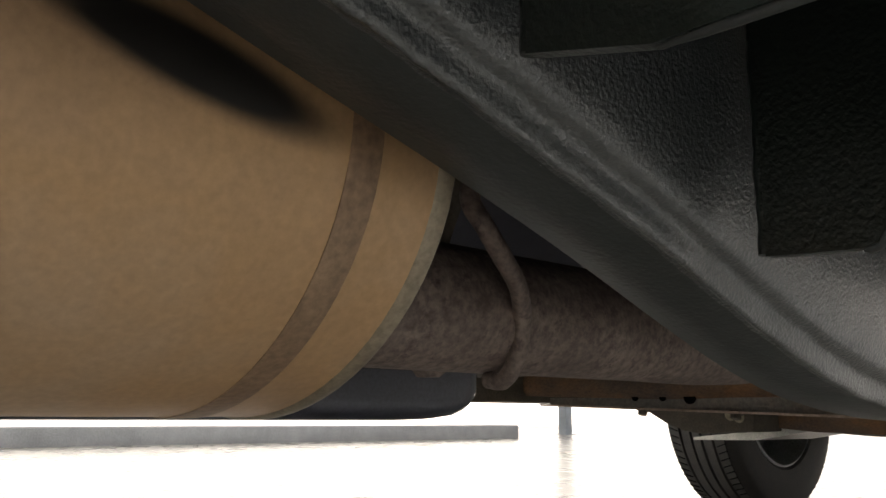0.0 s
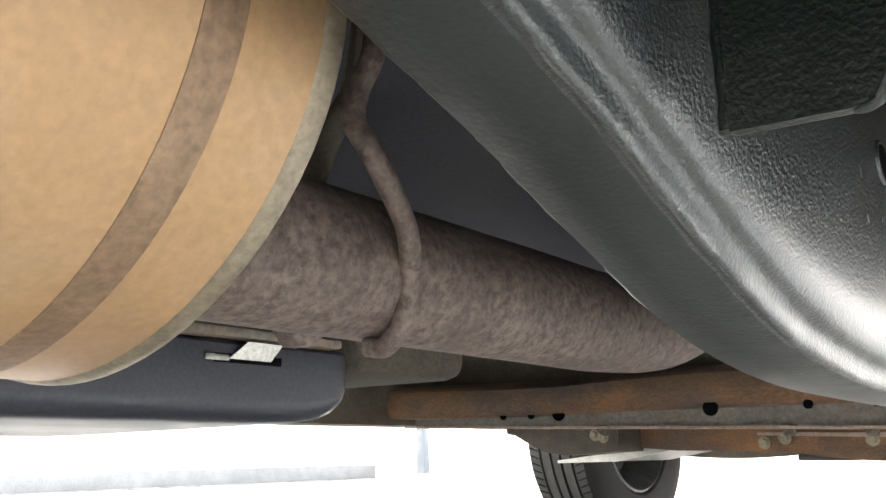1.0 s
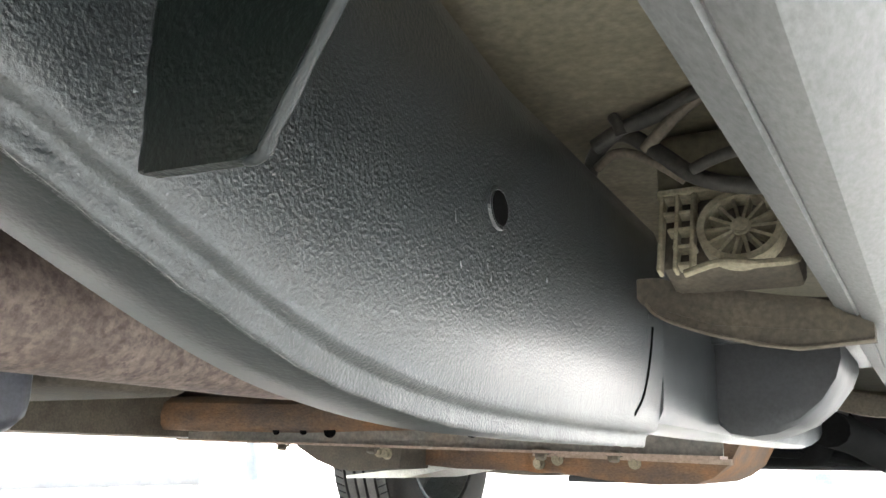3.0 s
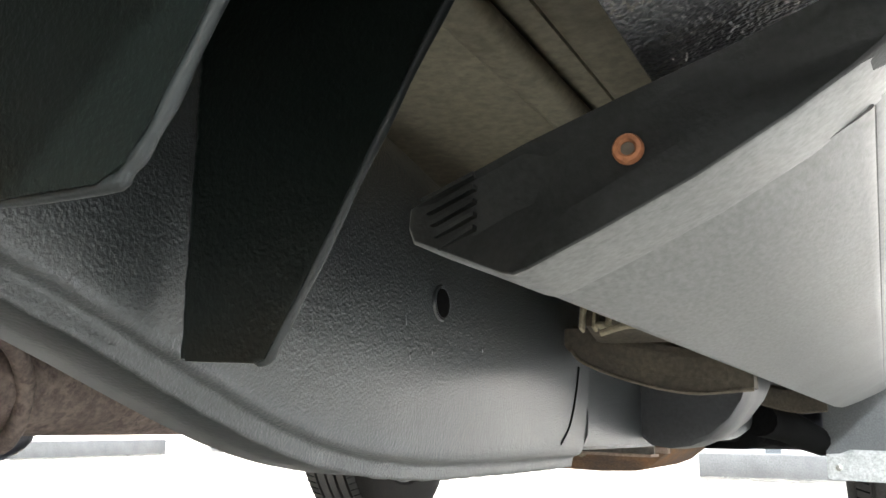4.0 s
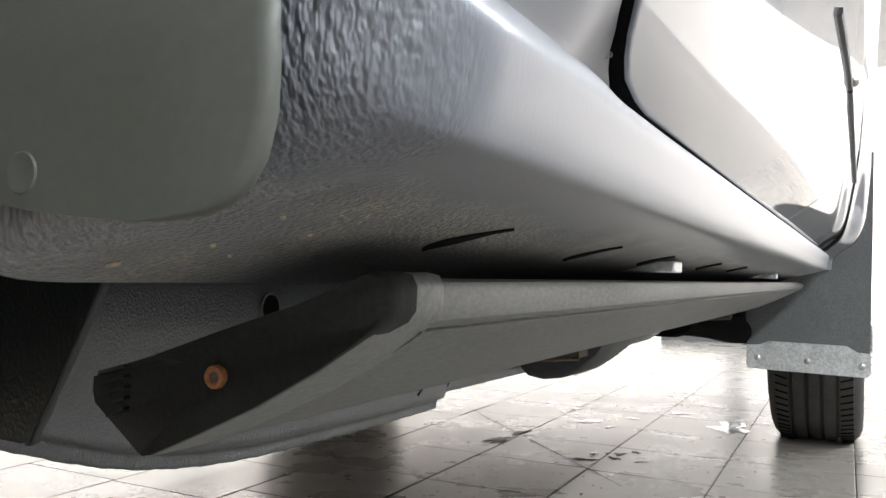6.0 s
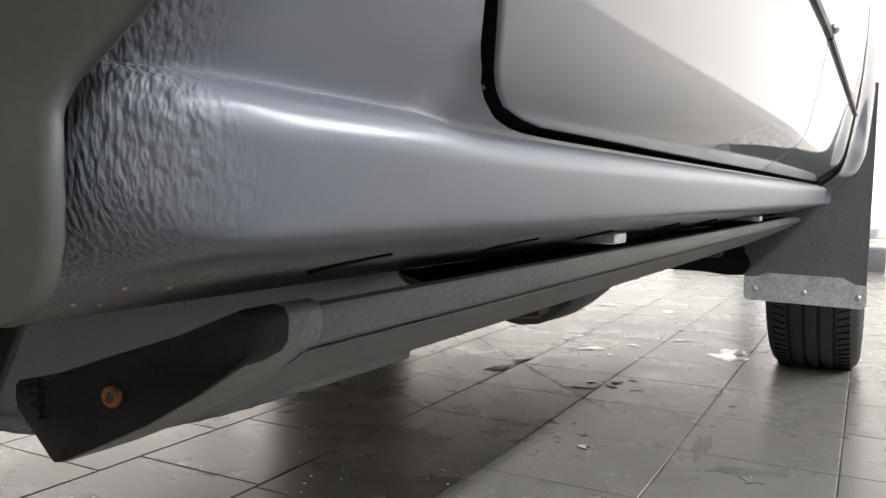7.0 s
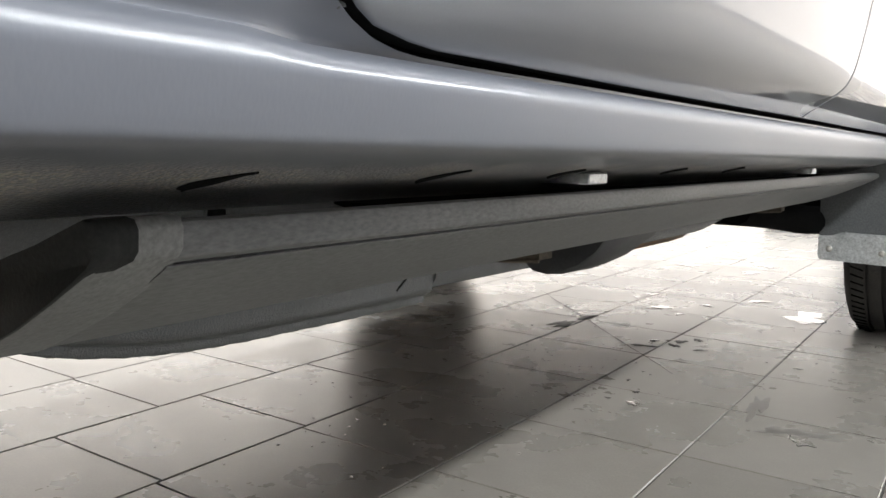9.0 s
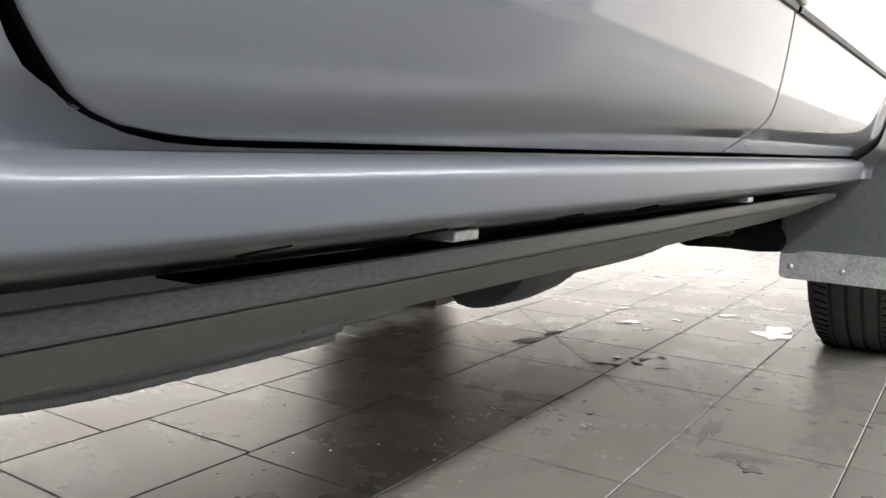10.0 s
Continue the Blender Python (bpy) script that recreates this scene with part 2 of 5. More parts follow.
TILE = surface("grey_porcelain_tile", [(0.158, 0.145, 0.126), (0.186, 0.172, 0.151), (0.210, 0.195, 0.174)], (0.25, 0.31), 0, 4.0, 220, 0.004, 120, 0.001, random=0.06, grit=0.14, patchy=1.0, placed=True, ior=1.62, spots=(17, 0.25, 1.0, (0.142, 0.130, 0.112)))
# near-black base stands for the car's reflection in a puddle
DARKPOOL = surface("dark_wet_dirt", [(0.012, 0.0115, 0.010), (0.024, 0.023, 0.021)], (0.30, 0.42), 0, 40, 200, 0.0, 200, 0.001, ior=1.12)
SPILL = surface("dried_spill", [(0.105, 0.097, 0.085), (0.14, 0.13, 0.115)], (0.3, 0.4), 0, 30, 200, 0.02, 200, 0.001, placed=True)
GROUT = surface("dark_grout", [(0.03, 0.028, 0.026), (0.05, 0.047, 0.043)], (0.7, 0.9), 0, 20, 200, 0.2)
WHITE = surface("white_plaster", [(0.72, 0.72, 0.71), (0.8, 0.8, 0.79)], (0.6, 0.8), 0, 1.2, 60, 0.05, 80)
DARKWALL = surface("dark_grey_render", [(0.10, 0.10, 0.105), (0.14, 0.14, 0.145)], (0.7, 0.85), 0, 2.0, 60, 0.2, 60)
SOFFIT = surface("pale_concrete_soffit", [(0.52, 0.52, 0.515), (0.60, 0.60, 0.595)], (0.7, 0.85), 0, 1.5, 60, 0.1, 60)
KERBMAT = surface("grey_concrete", [(0.30, 0.30, 0.30), (0.40, 0.40, 0.40)], (0.6, 0.8), 0, 5, 90, 0.3, 60)
PILLARMAT = surface("brushed_steel_post", [(0.16, 0.18, 0.20), (0.22, 0.24, 0.26)], (0.3, 0.45), 0.4, 6, 100, 0.05, 90)
KERBDARK = surface("dark_weathered_concrete", [(0.10, 0.10, 0.10), (0.15, 0.15, 0.15)], (0.6, 0.8), 0, 5, 90, 0.3, 60)
GLASSDK = surface("dark_window_glass", [(0.015, 0.017, 0.018), (0.02, 0.022, 0.024)], (0.03, 0.05), 0, 3, 100, 0.0)
LAMPMAT = glow("lamp_diffuser", (0.94, 0.98, 1.0), 4.0 * LAMP)


def water():
    m, t, p = nodes_of("water_film")
    p.inputs["Base Color"].default_value = (0.9, 0.9, 0.9, 1)
    p.inputs["Transmission Weight"].default_value = 1.0
    p.inputs["Roughness"].default_value = 0.04
    p.inputs["IOR"].default_value = 1.33
    return m


WATER = water()


# ---- mesh helpers ----
def finish(name, bm, material, smooth=True, angle=40):
    bmesh.ops.recalc_face_normals(bm, faces=bm.faces)
    me = bpy.data.meshes.new(name)
    if smooth:
        for f in bm.faces:
            f.smooth = True
        for e in bm.edges:
            if len(e.link_faces) == 2 and e.calc_face_angle(0) > radians(angle):
                e.smooth = False
    bm.to_mesh(me)
    bm.free()
    me.materials.append(material)
    return me


def part(name, bm, material, parent, label="", smooth=True, angle=40):
    ob = new(name, finish(name, bm, material, smooth, angle))
    ob.parent = parent
    if label:
        ob["label"] = label
    return ob


def thing(name, label, category, group="", kind="", at=(0, 0, 0)):
    ob = new(name)
    ob.location = at
    ob.empty_display_size = 0.05
    return tagged(ob, label, category, group, kind)


def box(bm, lo, hi, bevel=0.0, seg=2, turn=None):
    lo, hi = Vector(lo), Vector(hi)
    c, s = (lo + hi) / 2, hi - lo
    m = Matrix.Translation(c) @ (turn or Matrix()) @ Matrix.Diagonal((*s, 1))
    made = bmesh.ops.create_cube(bm, size=1.0, matrix=m)["verts"]
    if bevel:
        edges = list({e for v in made for e in v.link_edges})
        bmesh.ops.bevel(bm, geom=edges, offset=bevel, segments=seg, affect='EDGES', profile=0.5)
    return bm


def loft(bm, rings, closed=True, caps=True):
    """Skin rings of equal count into one surface."""
    vs = [[bm.verts.new(p) for p in r] for r in rings]
    n = len(rings[0])
    for a, b in zip(vs, vs[1:]):
        for i in range(n if closed else n - 1):
            j = (i + 1) % n
            bm.faces.new((a[i], a[j], b[j], b[i]))
    if caps and closed:
        bm.faces.new(vs[0][::-1])
        bm.faces.new(vs[-1])
    return bm


def plate(bm, outline, depth, axis):
    """A flat plate: outline of points, thickened along the vector depth."""
    d = Vector(depth)
    a = [bm.verts.new(Vector(p)) for p in outline]
    b = [bm.verts.new(Vector(p) + d) for p in outline]
    bm.faces.new(a)
    bm.faces.new(b[::-1])
    for i in range(len(a)):
        j = (i + 1) % len(a)
        bm.faces.new((a[i], b[i], b[j], a[j]))
    return bm


def bevel_all(bm, offset, seg=2, angle=30):
    edges = [e for e in bm.edges if len(e.link_faces) == 2 and e.calc_face_angle(0) > radians(angle)]
    bmesh.ops.bevel(bm, geom=edges, offset=offset, segments=seg, affect='EDGES', profile=0.5)
    return bm


def smooth_path(points, n=10):
    """Catmull-Rom through the points."""
    p = [Vector(q) for q in points]
    p = [2 * p[0] - p[1], *p, 2 * p[-1] - p[-2]]
    out = []
    for i in range(1, len(p) - 2):
        for k in range(n):
            t = k / n
            a, b, c, d = p[i - 1:i + 3]
            out.append(0.5 * ((2 * b) + (c - a) * t + (2 * a - 5 * b + 4 * c - d) * t * t + (3 * b - a - 3 * c + d) * t ** 3))
    return [*out, p[-2]]


def tube(bm, points, r, sides=16, n=10, r_of=None, flat=1.0):
    path = smooth_path(points, n)
    up = Vector((0.31, 0.2, 0.93))
    rings = []
    for i, q in enumerate(path):
        d = (path[min(i + 1, len(path) - 1)] - path[max(i - 1, 0)]).normalized()
        u = d.cross(up).normalized()
        w = u.cross(d)
        rr = r_of(i / (len(path) - 1)) if r_of else r
        rings.append([q + rr * (math.cos(a) * u + flat * math.sin(a) * w) for a in (2 * math.pi * k / sides for k in range(sides))])
    return loft(bm, rings)


def disc(bm, at, axis, r, h, sides=16, bevel=0.0):
    rot = Vector(axis).to_track_quat('Z', 'Y').to_matrix().to_4x4()
    made = bmesh.ops.create_cone(bm, cap_ends=True, segments=sides, radius1=r, radius2=r, depth=h, matrix=Matrix.Translation(at) @ rot)["verts"]
    if bevel:
        edges = list({e for v in made for e in v.link_edges})
        edges = [e for e in edges if e.calc_face_angle(0) > radians(50)]
        bmesh.ops.bevel(bm, geom=edges, offset=bevel, segments=2, affect='EDGES')
    return bm


def revolve(bm, profile, at, axis, sides=64):
    """Turn (radius, along) points about an axis through at."""
    rot = Vector(axis).to_track_quat('Z', 'Y').to_matrix()
    at = Vector(at)
    rings = [[at + rot @ Vector((r * math.cos(a), r * math.sin(a), h)) for r, h in profile] for a in (2 * math.pi * k / sides for k in range(sides))]
    vs = [[bm.verts.new(p) for p in r] for r in rings]
    for k in range(sides):
        a, b = vs[k], vs[(k + 1) % sides]
        for i in range(len(profile) - 1):
            bm.faces.new((a[i], a[i + 1], b[i + 1], b[i]))
    return bm


def lerp(table, t):
    """Piecewise-linear table, with rounded steps between the knots."""
    if t <= table[0][0]:
        return table[0][1]
    for (a, u), (b, v) in zip(table, table[1:]):
        if t <= b:
            return u + (v - u) * (t - a) / (b - a)
    return table[-1][1]


# ---- the hall ----
TILE_W, TILE_L, SKEW = 0.30, 0.318, 0.07


def hall():
    g = thing("ground", "pale ground outside the open canopy", "ground", kind="structure")
    bm = bmesh.new()
    box(bm, (-400, -400, -0.30), (400, 400, -0.06))
    part("ground_sheet", bm, KERBMAT, g, smooth=False)
    w = thing("wall_south", "low white plastered wall at the canopy's open end", "wall", kind="structure")
    bm = bmesh.new()
    box(bm, (-9.5, -7.25, -0.06), (4.6, -7, 0.9))
    part("wall_panel", bm, WHITE, w, smooth=False)
    # unseen canopy, added to keep sun and sky off the car
    c = thing("ceiling", "unseen pale grey canopy slab added to block sun and sky", "ceiling", kind="structure")
    bm = bmesh.new()
    box(bm, (-9.5, -7.25, 4.2), (4.6, 12, 4.4))
    part("ceiling_slab", bm, SOFFIT, c, smooth=False)
    # second unseen slab, added for what the body side reflects
    c = thing("ceiling_2", "unseen pale grey canopy slab added to shape reflections", "ceiling", kind="structure")
    bm = bmesh.new()
    box(bm, (0.5, 12.005, 4.2), (4.6, 17, 4.4))
    part("ceiling_slab", bm, SOFFIT, c, smooth=False)
    # unseen dark wall, added to cut side light and darken door reflections
    w = thing("wall_east", "unseen plain dark grey wall added to cut light on one side", "wall", kind="structure")
    bm = bmesh.new()
    box(bm, (4.4, -6.995, -0.06), (4.6, 7.5, 4.195), 0.01)
    part("wall_panel", bm, DARKWALL, w, smooth=False)
    # added white walls: a bright backdrop that also bounces daylight onto the floor
    for name, lo, hi in (("backdrop_west", (-17.5, -14, -0.06), (-17, 34, 9)), ("backdrop_north", (-17, 27, -0.06), (14, 27.5, 9))):
        w = thing(name, "far plain white backdrop wall, added to bounce daylight", "facade", kind="structure")
        bm = bmesh.new()
        box(bm, lo, hi)
        part("facade_wall", bm, WHITE, w, smooth=False)
    k = thing("kerb_1", "low grey concrete kerb along the open side", "kerb", kind="structure")
    bm = bmesh.new()
    box(bm, (-7.55, -4.0, -0.01), (-7.3, 8.2, 0.155), 0.012)
    part("kerb_stone", bm, KERBDARK, k)
    k = thing("kerb_2", "low grey concrete kerb at the open front", "kerb", kind="structure")
    bm = bmesh.new()
    box(bm, (-1.15, 7.4, -0.01), (0.35, 7.65, 0.17), 0.012)
    part("kerb_stone", bm, KERBDARK, k)


def post(x, y, name_label):
    p = thing("steel_post", name_label, "post", "posts of the open side", kind="structure", at=(x, y, 0))
    bm = bmesh.new()
    box(bm, (-0.07, -0.07, 0), (0.07, 0.07, 4.2), 0.008)
    part("shaft", bm, PILLARMAT, p)
    bm = bmesh.new()
    box(bm, (-0.11, -0.11, 0), (0.11, 0.11, 0.012), 0.003)
    part("foot_plate", bm, PILLARMAT, p)


def ceiling_light(x, y0, y1, watts):
    t = thing("strip_light", "unseen long white ceiling strip light, added to light the car", "ceiling light", "ceiling strip lights", at=(x, (y0 + y1) / 2, 4.2))
    h = (y1 - y0) / 2
    bm = bmesh.new()
    box(bm, (-0.20, -h, -0.055), (0.20, h, 0), 0.006)
    part("housing", bm, WHITE, t)
    bm = bmesh.new()
    box(bm, (-0.17, -h + 0.02, -0.075), (0.17, h - 0.02, -0.056), 0.006)
    part("diffuser", bm, LAMPMAT, t, "glowing white diffuser")
    d = bpy.data.lights.new("strip_lamp", 'AREA')
    d.shape, d.size, d.size_y, d.energy, d.color = 'RECTANGLE', 0.34, 2 * h, watts * LAMP, (0.94, 0.98, 1.0)
    lamp = new("strip_lamp", d)
    lamp.matrix_world = Matrix.Translation((x, (y0 + y1) / 2, 4.12))


def row_offset(c):
    """Where the cross joints of each column of tiles start; columns are laid without a common bond."""
    return {-4: 1.61, -3: 1.37, -2: 1.655, -1: 2.575, 0: 2.556, 1: 2.54}.get(c, (c * 0.37) % 1.0 * TILE_L) % TILE_L


def floor():
    f = thing("floor", "grey porcelain tile floor, damp, with dark joints", "floor", kind="structure")
    bm = bmesh.new()
    box(bm, (-11.9, -6.99, -0.059), (5.99, 13.9, -0.0025))
    part("grout_bed", bm, GROUT, f, "dark grout", smooth=False)
    gap = 0.0016
    bm = bmesh.new()
    ax, ay = TILE_W / 2 - gap, TILE_L / 2 - gap
    top = [bm.verts.new((x * (ax - 0.0012), y * (ay - 0.0012) - SKEW * x * ax, 0)) for x, y in ((-1, -1), (1, -1), (1, 1), (-1, 1))]
    mid = [bm.verts.new((x * ax, y * ay - SKEW * x * ax, -0.0012)) for x, y in ((-1, -1), (1, -1), (1, 1), (-1, 1))]
    low = [bm.verts.new((x * ax, y * ay - SKEW * x * ax, -0.008)) for x, y in ((-1, -1), (1, -1), (1, 1), (-1, 1))]
    bm.faces.new(top)
    for r, s in ((top, mid), (mid, low)):
        for i in range(4):
            j = (i + 1) % 4
            bm.faces.new((r[i], s[i], s[j], r[j]))
    me = finish("tile", bm, TILE, smooth=False)
    turn = Matrix.Rotation(radians(0.8), 4, 'Z')
    verts, faces = [], []
    rnd = random.Random(5)
    for c in range(-37, 21):
        x = -0.033 + (c + 0.5) * TILE_W
        for r in range(-25, 50):
            y = row_offset(c) + (r + 0.5) * TILE_L
            p = Matrix.Rotation(radians(0.8), 3, "Z") @ Vector((x, y - 2.6, 0)) + Vector((0, 2.6, rnd.uniform(-0.0004, 0.0)))
            if -2.05 < p.x < 1.1 and 0.9 < p.y < 4.35:
                t = new("tile", me)
                t.parent = f
                t.matrix_basis = Matrix.Translation(p) @ turn @ pose(0, 0, 0, rnd.uniform(-.06, .06), rnd.uniform(-.06, .06), 0)
            elif -11.8 < p.x < 5.9 and -6.8 < p.y < 13.7:
                k = len(verts)
                for z, q in ((0.0, 0.0012), (-0.0012, 0.0), (-0.008, 0.0)):
                    verts += [tuple(p + turn @ Vector((sx * (ax - q), sy * (ay - q) - SKEW * sx * ax, z))) for sx, sy in ((-1, -1), (1, -1), (1, 1), (-1, 1))]
                faces.append((k, k + 1, k + 2, k + 3))
                for o in (0, 4):
                    faces += [(k + o + i, k + o + 4 + i, k + o + 4 + (i + 1) % 4, k + o + (i + 1) % 4) for i in range(4)]
    # thin dark line across two tiles
    bm = bmesh.new()
    ring = []
    for k in range(15):
        u = k / 14
        q = Vector((-1.0 + 0.79 * u, 3.34 - 0.89 * u, 0.0002)) + Vector((0.747, 0.664, 0)) * 0.003 * math.sin(9 * u) * math.sin(23 * u)
        w = Vector((0.747, 0.664, 0)) * (0.0011 * math.sin(math.pi * (0.08 + 0.84 * u)))
        ring.append([q - w, q + w, q + w + Vector((0, 0, 0.0004)), q - w + Vector((0, 0, 0.0004))])
    loft(bm, ring)
    part("hairline_crack", bm, GROUT, f, "thin dark line across the tiles", smooth=False)
    far = bpy.data.meshes.new("far_tiles")
    far.from_pydata(verts, [], faces)
    far.materials.append(TILE)
    ob = new("far_tiles", far)
    ob.parent = f
    tagged(ob, kind="stuff")


def puddle(name, x, y, rx, ry, seed, wet, label="small clear puddle on the tiles", n=40, turn=0.0, rag=0.45):
    rnd = random.Random(seed)
    ph = [rnd.uniform(0, 6.28) for _ in range(6)]
    t = thing(name, label, "puddle", "puddles on the floor", at=(x, y, 0.0006))
    bm = bmesh.new()
    rings = []
    for s, h in ((1.0, 0.0), (0.95, 0.0004), (0.85, 0.0006)):
        ring = []
        for i in range(n):
            a = 2 * math.pi * i / n
            k = 1 + rag * (0.5 * math.sin(2 * a + ph[0]) + 0.4 * math.sin(3 * a + ph[1]) + 0.3 * math.sin(5 * a + ph[2]) + 0.2 * math.sin(9 * a + ph[3]))
            q = Vector((s * k * rx * math.cos(a), s * k * ry * math.sin(a), h))
            ring.append(Matrix.Rotation(turn, 3, 'Z') @ q)
        rings.append(ring)
    loft(bm, rings)
    part("water_film", bm, wet, t).visible_shadow = False


# ---- the car: body ----
car = thing("car", "grey metallic off-road car with dusty side step and rusty underside", "car")
PROFILE = [(0.53, 0.184), (0.545, 0.2025), (0.565, 0.2295), (0.58, 0.2373), (0.60, 0.2434), (0.63, 0.2496), (0.66, 0.2550), (0.70, 0.2614), (0.76, 0.2696), (0.85, 0.277), (0.95, 0.280), (1.06, 0.273)]
REAR = [(0.53, 0.190), (0.5365, 0.195), (0.541, 0.199), (0.546, 0.2025), (0.55, 0.2052), (0.56, 0.2108), (0.57, 0.2155), (0.58, 0.2193), (0.60, 0.2253), (0.63, 0.2322), (0.66, 0.2378), (0.70, 0.2444), (0.76, 0.252), (0.85, 0.259), (0.95, 0.261), (1.06, 0.254)]


def side_x(z, y=1.6):
    """How far out the body side stands at the height z: tucked in at the rear door's edge, bulging further forward."""
    k = max(0.0, min(1.0, (y - 0.74) / 0.86))
    k = 0.5 * k + 0.5 * k * k * (3 - 2 * k)
    x = sum(lerp(PROFILE, z + d) for d in (-0.01, -0.006, -0.002, 0.002, 0.006, 0.01)) / 6
    plain = sum(lerp(REAR, z + d) for d in (-0.006, -0.002, 0.002, 0.006)) / 4
    return plain + (x - plain) * k


def panel(name, z0, z1, y_lo, y_hi, material, label="", bulge=None, thick=0.013, rows=34, cols=26, out=0.0, bend=None):
    """A pressed body panel between two edges that vary with height, with its edges rolled inwards."""
    zs = [z0 + (z1 - z0) * (i / rows) ** 1.7 for i in range(rows + 1)]
    bm = bmesh.new()
    grid = []
    for z in zs:
        a, b = y_lo(z), y_hi(z)
        row = []
        for k in range(cols + 1):
            t = k / cols
            t = 0.5 - 0.5 * math.cos(math.pi * t)
            y = a + (b - a) * t
            x = side_x(z, y) + out + (bulge(y, z) if bulge else 0)
            row.append(Vector((x, y, z + (bend(y) if bend else 0))))
        grid.append(row)
    vs = [[bm.verts.new(p) for p in r] for r in grid]
    for r, s in zip(vs, vs[1:]):
        for i in range(cols):
            bm.faces.new((r[i], r[i + 1], s[i + 1], s[i]))
    rim = [*vs[0], *[r[-1] for r in vs[1:-1]], *vs[-1][::-1], *[r[0] for r in vs[-2:0:-1]]]
    mid = sum((v.co for v in rim), Vector()) / len(rim)

    def ring(dx, spread):
        out_ring = []
        for v in rim:
            d = Vector((0, v.co.y - mid.y, v.co.z - mid.z)).normalized() * spread
            out_ring.append(bm.verts.new(v.co + Vector((-dx, d.y, d.z))))
        return out_ring
    last = rim
    for step_no, (dx, spread) in enumerate(((0.0006, 0.0006), (0.0016, 0.0008), (thick, 0.0004))):
        nxt = ring(dx, spread)
        for i in range(len(rim)):
            j = (i + 1) % len(rim)
            bm.faces.new((last[i], last[j], nxt[j], nxt[i])).material_index = 1 if step_no == 2 else 0
        last = nxt
    ob = part(name, bm, material, car, label, angle=60)
    ob.data.materials.append(DARK)
    return ob


def rise(y):
    """The door bottoms climb gently towards the front."""
    return 0.007 * max(0.0, y - 0.85)


def body():
    corner = [(0.5365, 0.866), (0.5368, 0.849), (0.5375, 0.832), (0.539, 0.816), (0.541, 0.804), (0.5435, 0.796), (0.546, 0.790), (0.55, 0.782), (0.556, 0.775), (0.562, 0.7685), (0.57, 0.761), (0.58, 0.7535), (0.60, 0.7405), (0.63, 0.725), (0.66, 0.714), (0.70, 0.702), (1.06, 0.657)]

    def rear_door_lo(z):
        return sum(lerp(corner, z + d) for d in (-0.001, 0, 0.001)) / 3

    def seam(z):
        h = z - 0.541
        return 1.612 + (0.03 * min(1, h / 0.035) if h < 0.075 else 0.03) - 0.022 * min(1, max(0, h - 0.05) / 0.12)

    def front_arch(z):
        return 3.4 - math.sqrt(max(0.02, 0.60 ** 2 - (z - 0.42) ** 2)) if z < 1.0 else 3.2

    def flare(y, z):
        k = max(0.0, min(1.0, (y - 2.64) / 0.16))
        return 0.035 * k * k * (3 - 2 * k) * max(0, 1 - abs(z - 0.62) / 0.5)

    panel("rear_door", 0.5365, 1.06, rear_door_lo, lambda z: seam(z) - 0.002, PAINT, "grey metallic rear door, closed", bend=rise)
    panel("front_door", 0.5365, 1.06, lambda z: seam(z) + 0.002, lambda z: 2.652, PAINT, "grey metallic front door, closed", bend=rise)
    panel("front_fender", 0.500, 1.06, lambda z: 2.658, front_arch, PAINT, "grey metallic fender with flared wheel arch", bulge=flare, bend=lambda y: 0.0)
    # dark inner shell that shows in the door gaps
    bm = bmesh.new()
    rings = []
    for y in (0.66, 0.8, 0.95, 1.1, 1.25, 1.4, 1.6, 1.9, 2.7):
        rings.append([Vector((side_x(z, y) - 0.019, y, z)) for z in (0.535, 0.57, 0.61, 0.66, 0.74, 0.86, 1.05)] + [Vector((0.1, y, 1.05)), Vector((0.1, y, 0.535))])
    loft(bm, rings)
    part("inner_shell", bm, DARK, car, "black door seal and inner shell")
    # moulding along the doors
    for a, b in ((1.30, 1.618), (1.634, 2.65), (2.664, 2.80)):
        bm = bmesh.new()
        loft(bm, [[Vector((side_x(z, y) + o, y, z)) for o, z in ((-0.003, 0.696), (0.003, 0.6965), (0.0035, 0.7), (0.003, 0.7035), (-0.003, 0.704))] for y in [a + (b - a) * k / 8 for k in range(9)]])
        part("side_moulding", bm, BLACKPL, car, "thin black moulding")
    bm = bmesh.new()
    bmesh.ops.create_uvsphere(bm, u_segments=12, v_segments=8, radius=1, matrix=Matrix.Translation((side_x(0.704) + 0.004, 1.625, 0.708)) @ Matrix.Diagonal((0.006, 0.013, 0.006, 1)))
    part("moulding_end", bm, STEEL, car, "small bright moulding end")
    # other side and upper shell
    bm = bmesh.new()
    rings = []
    for y in (-0.6, 0.0, 1.0, 2.0, 3.0, 4.2):
        rings.append([Vector((-1.38 - side_x(z), y, z)) for z in (0.55, 0.60, 0.66, 0.76, 0.95, 1.06)] + [Vector((-1.66, y, 1.075)), Vector((-1.4, y, 1.08)), Vector((-1.4, y, 0.59)), Vector((-1.5, y, 0.55))])
    loft(bm, rings)
    part("far_body_side", bm, PAINT, car)
    bm = bmesh.new()
    rings = []
    prof = [(-0.62, 1.062), (-0.58, 1.50), (-0.40, 1.80), (1.9, 1.84), (2.1, 1.80), (2.75, 1.12), (4.15, 1.02), (4.2, 0.98)]
    for sx in (-0.97, -0.92, -0.75, 0.0, 0.75, 0.92, 0.97):
        k = 1 - max(0, abs(sx) - 0.75) * 0.35
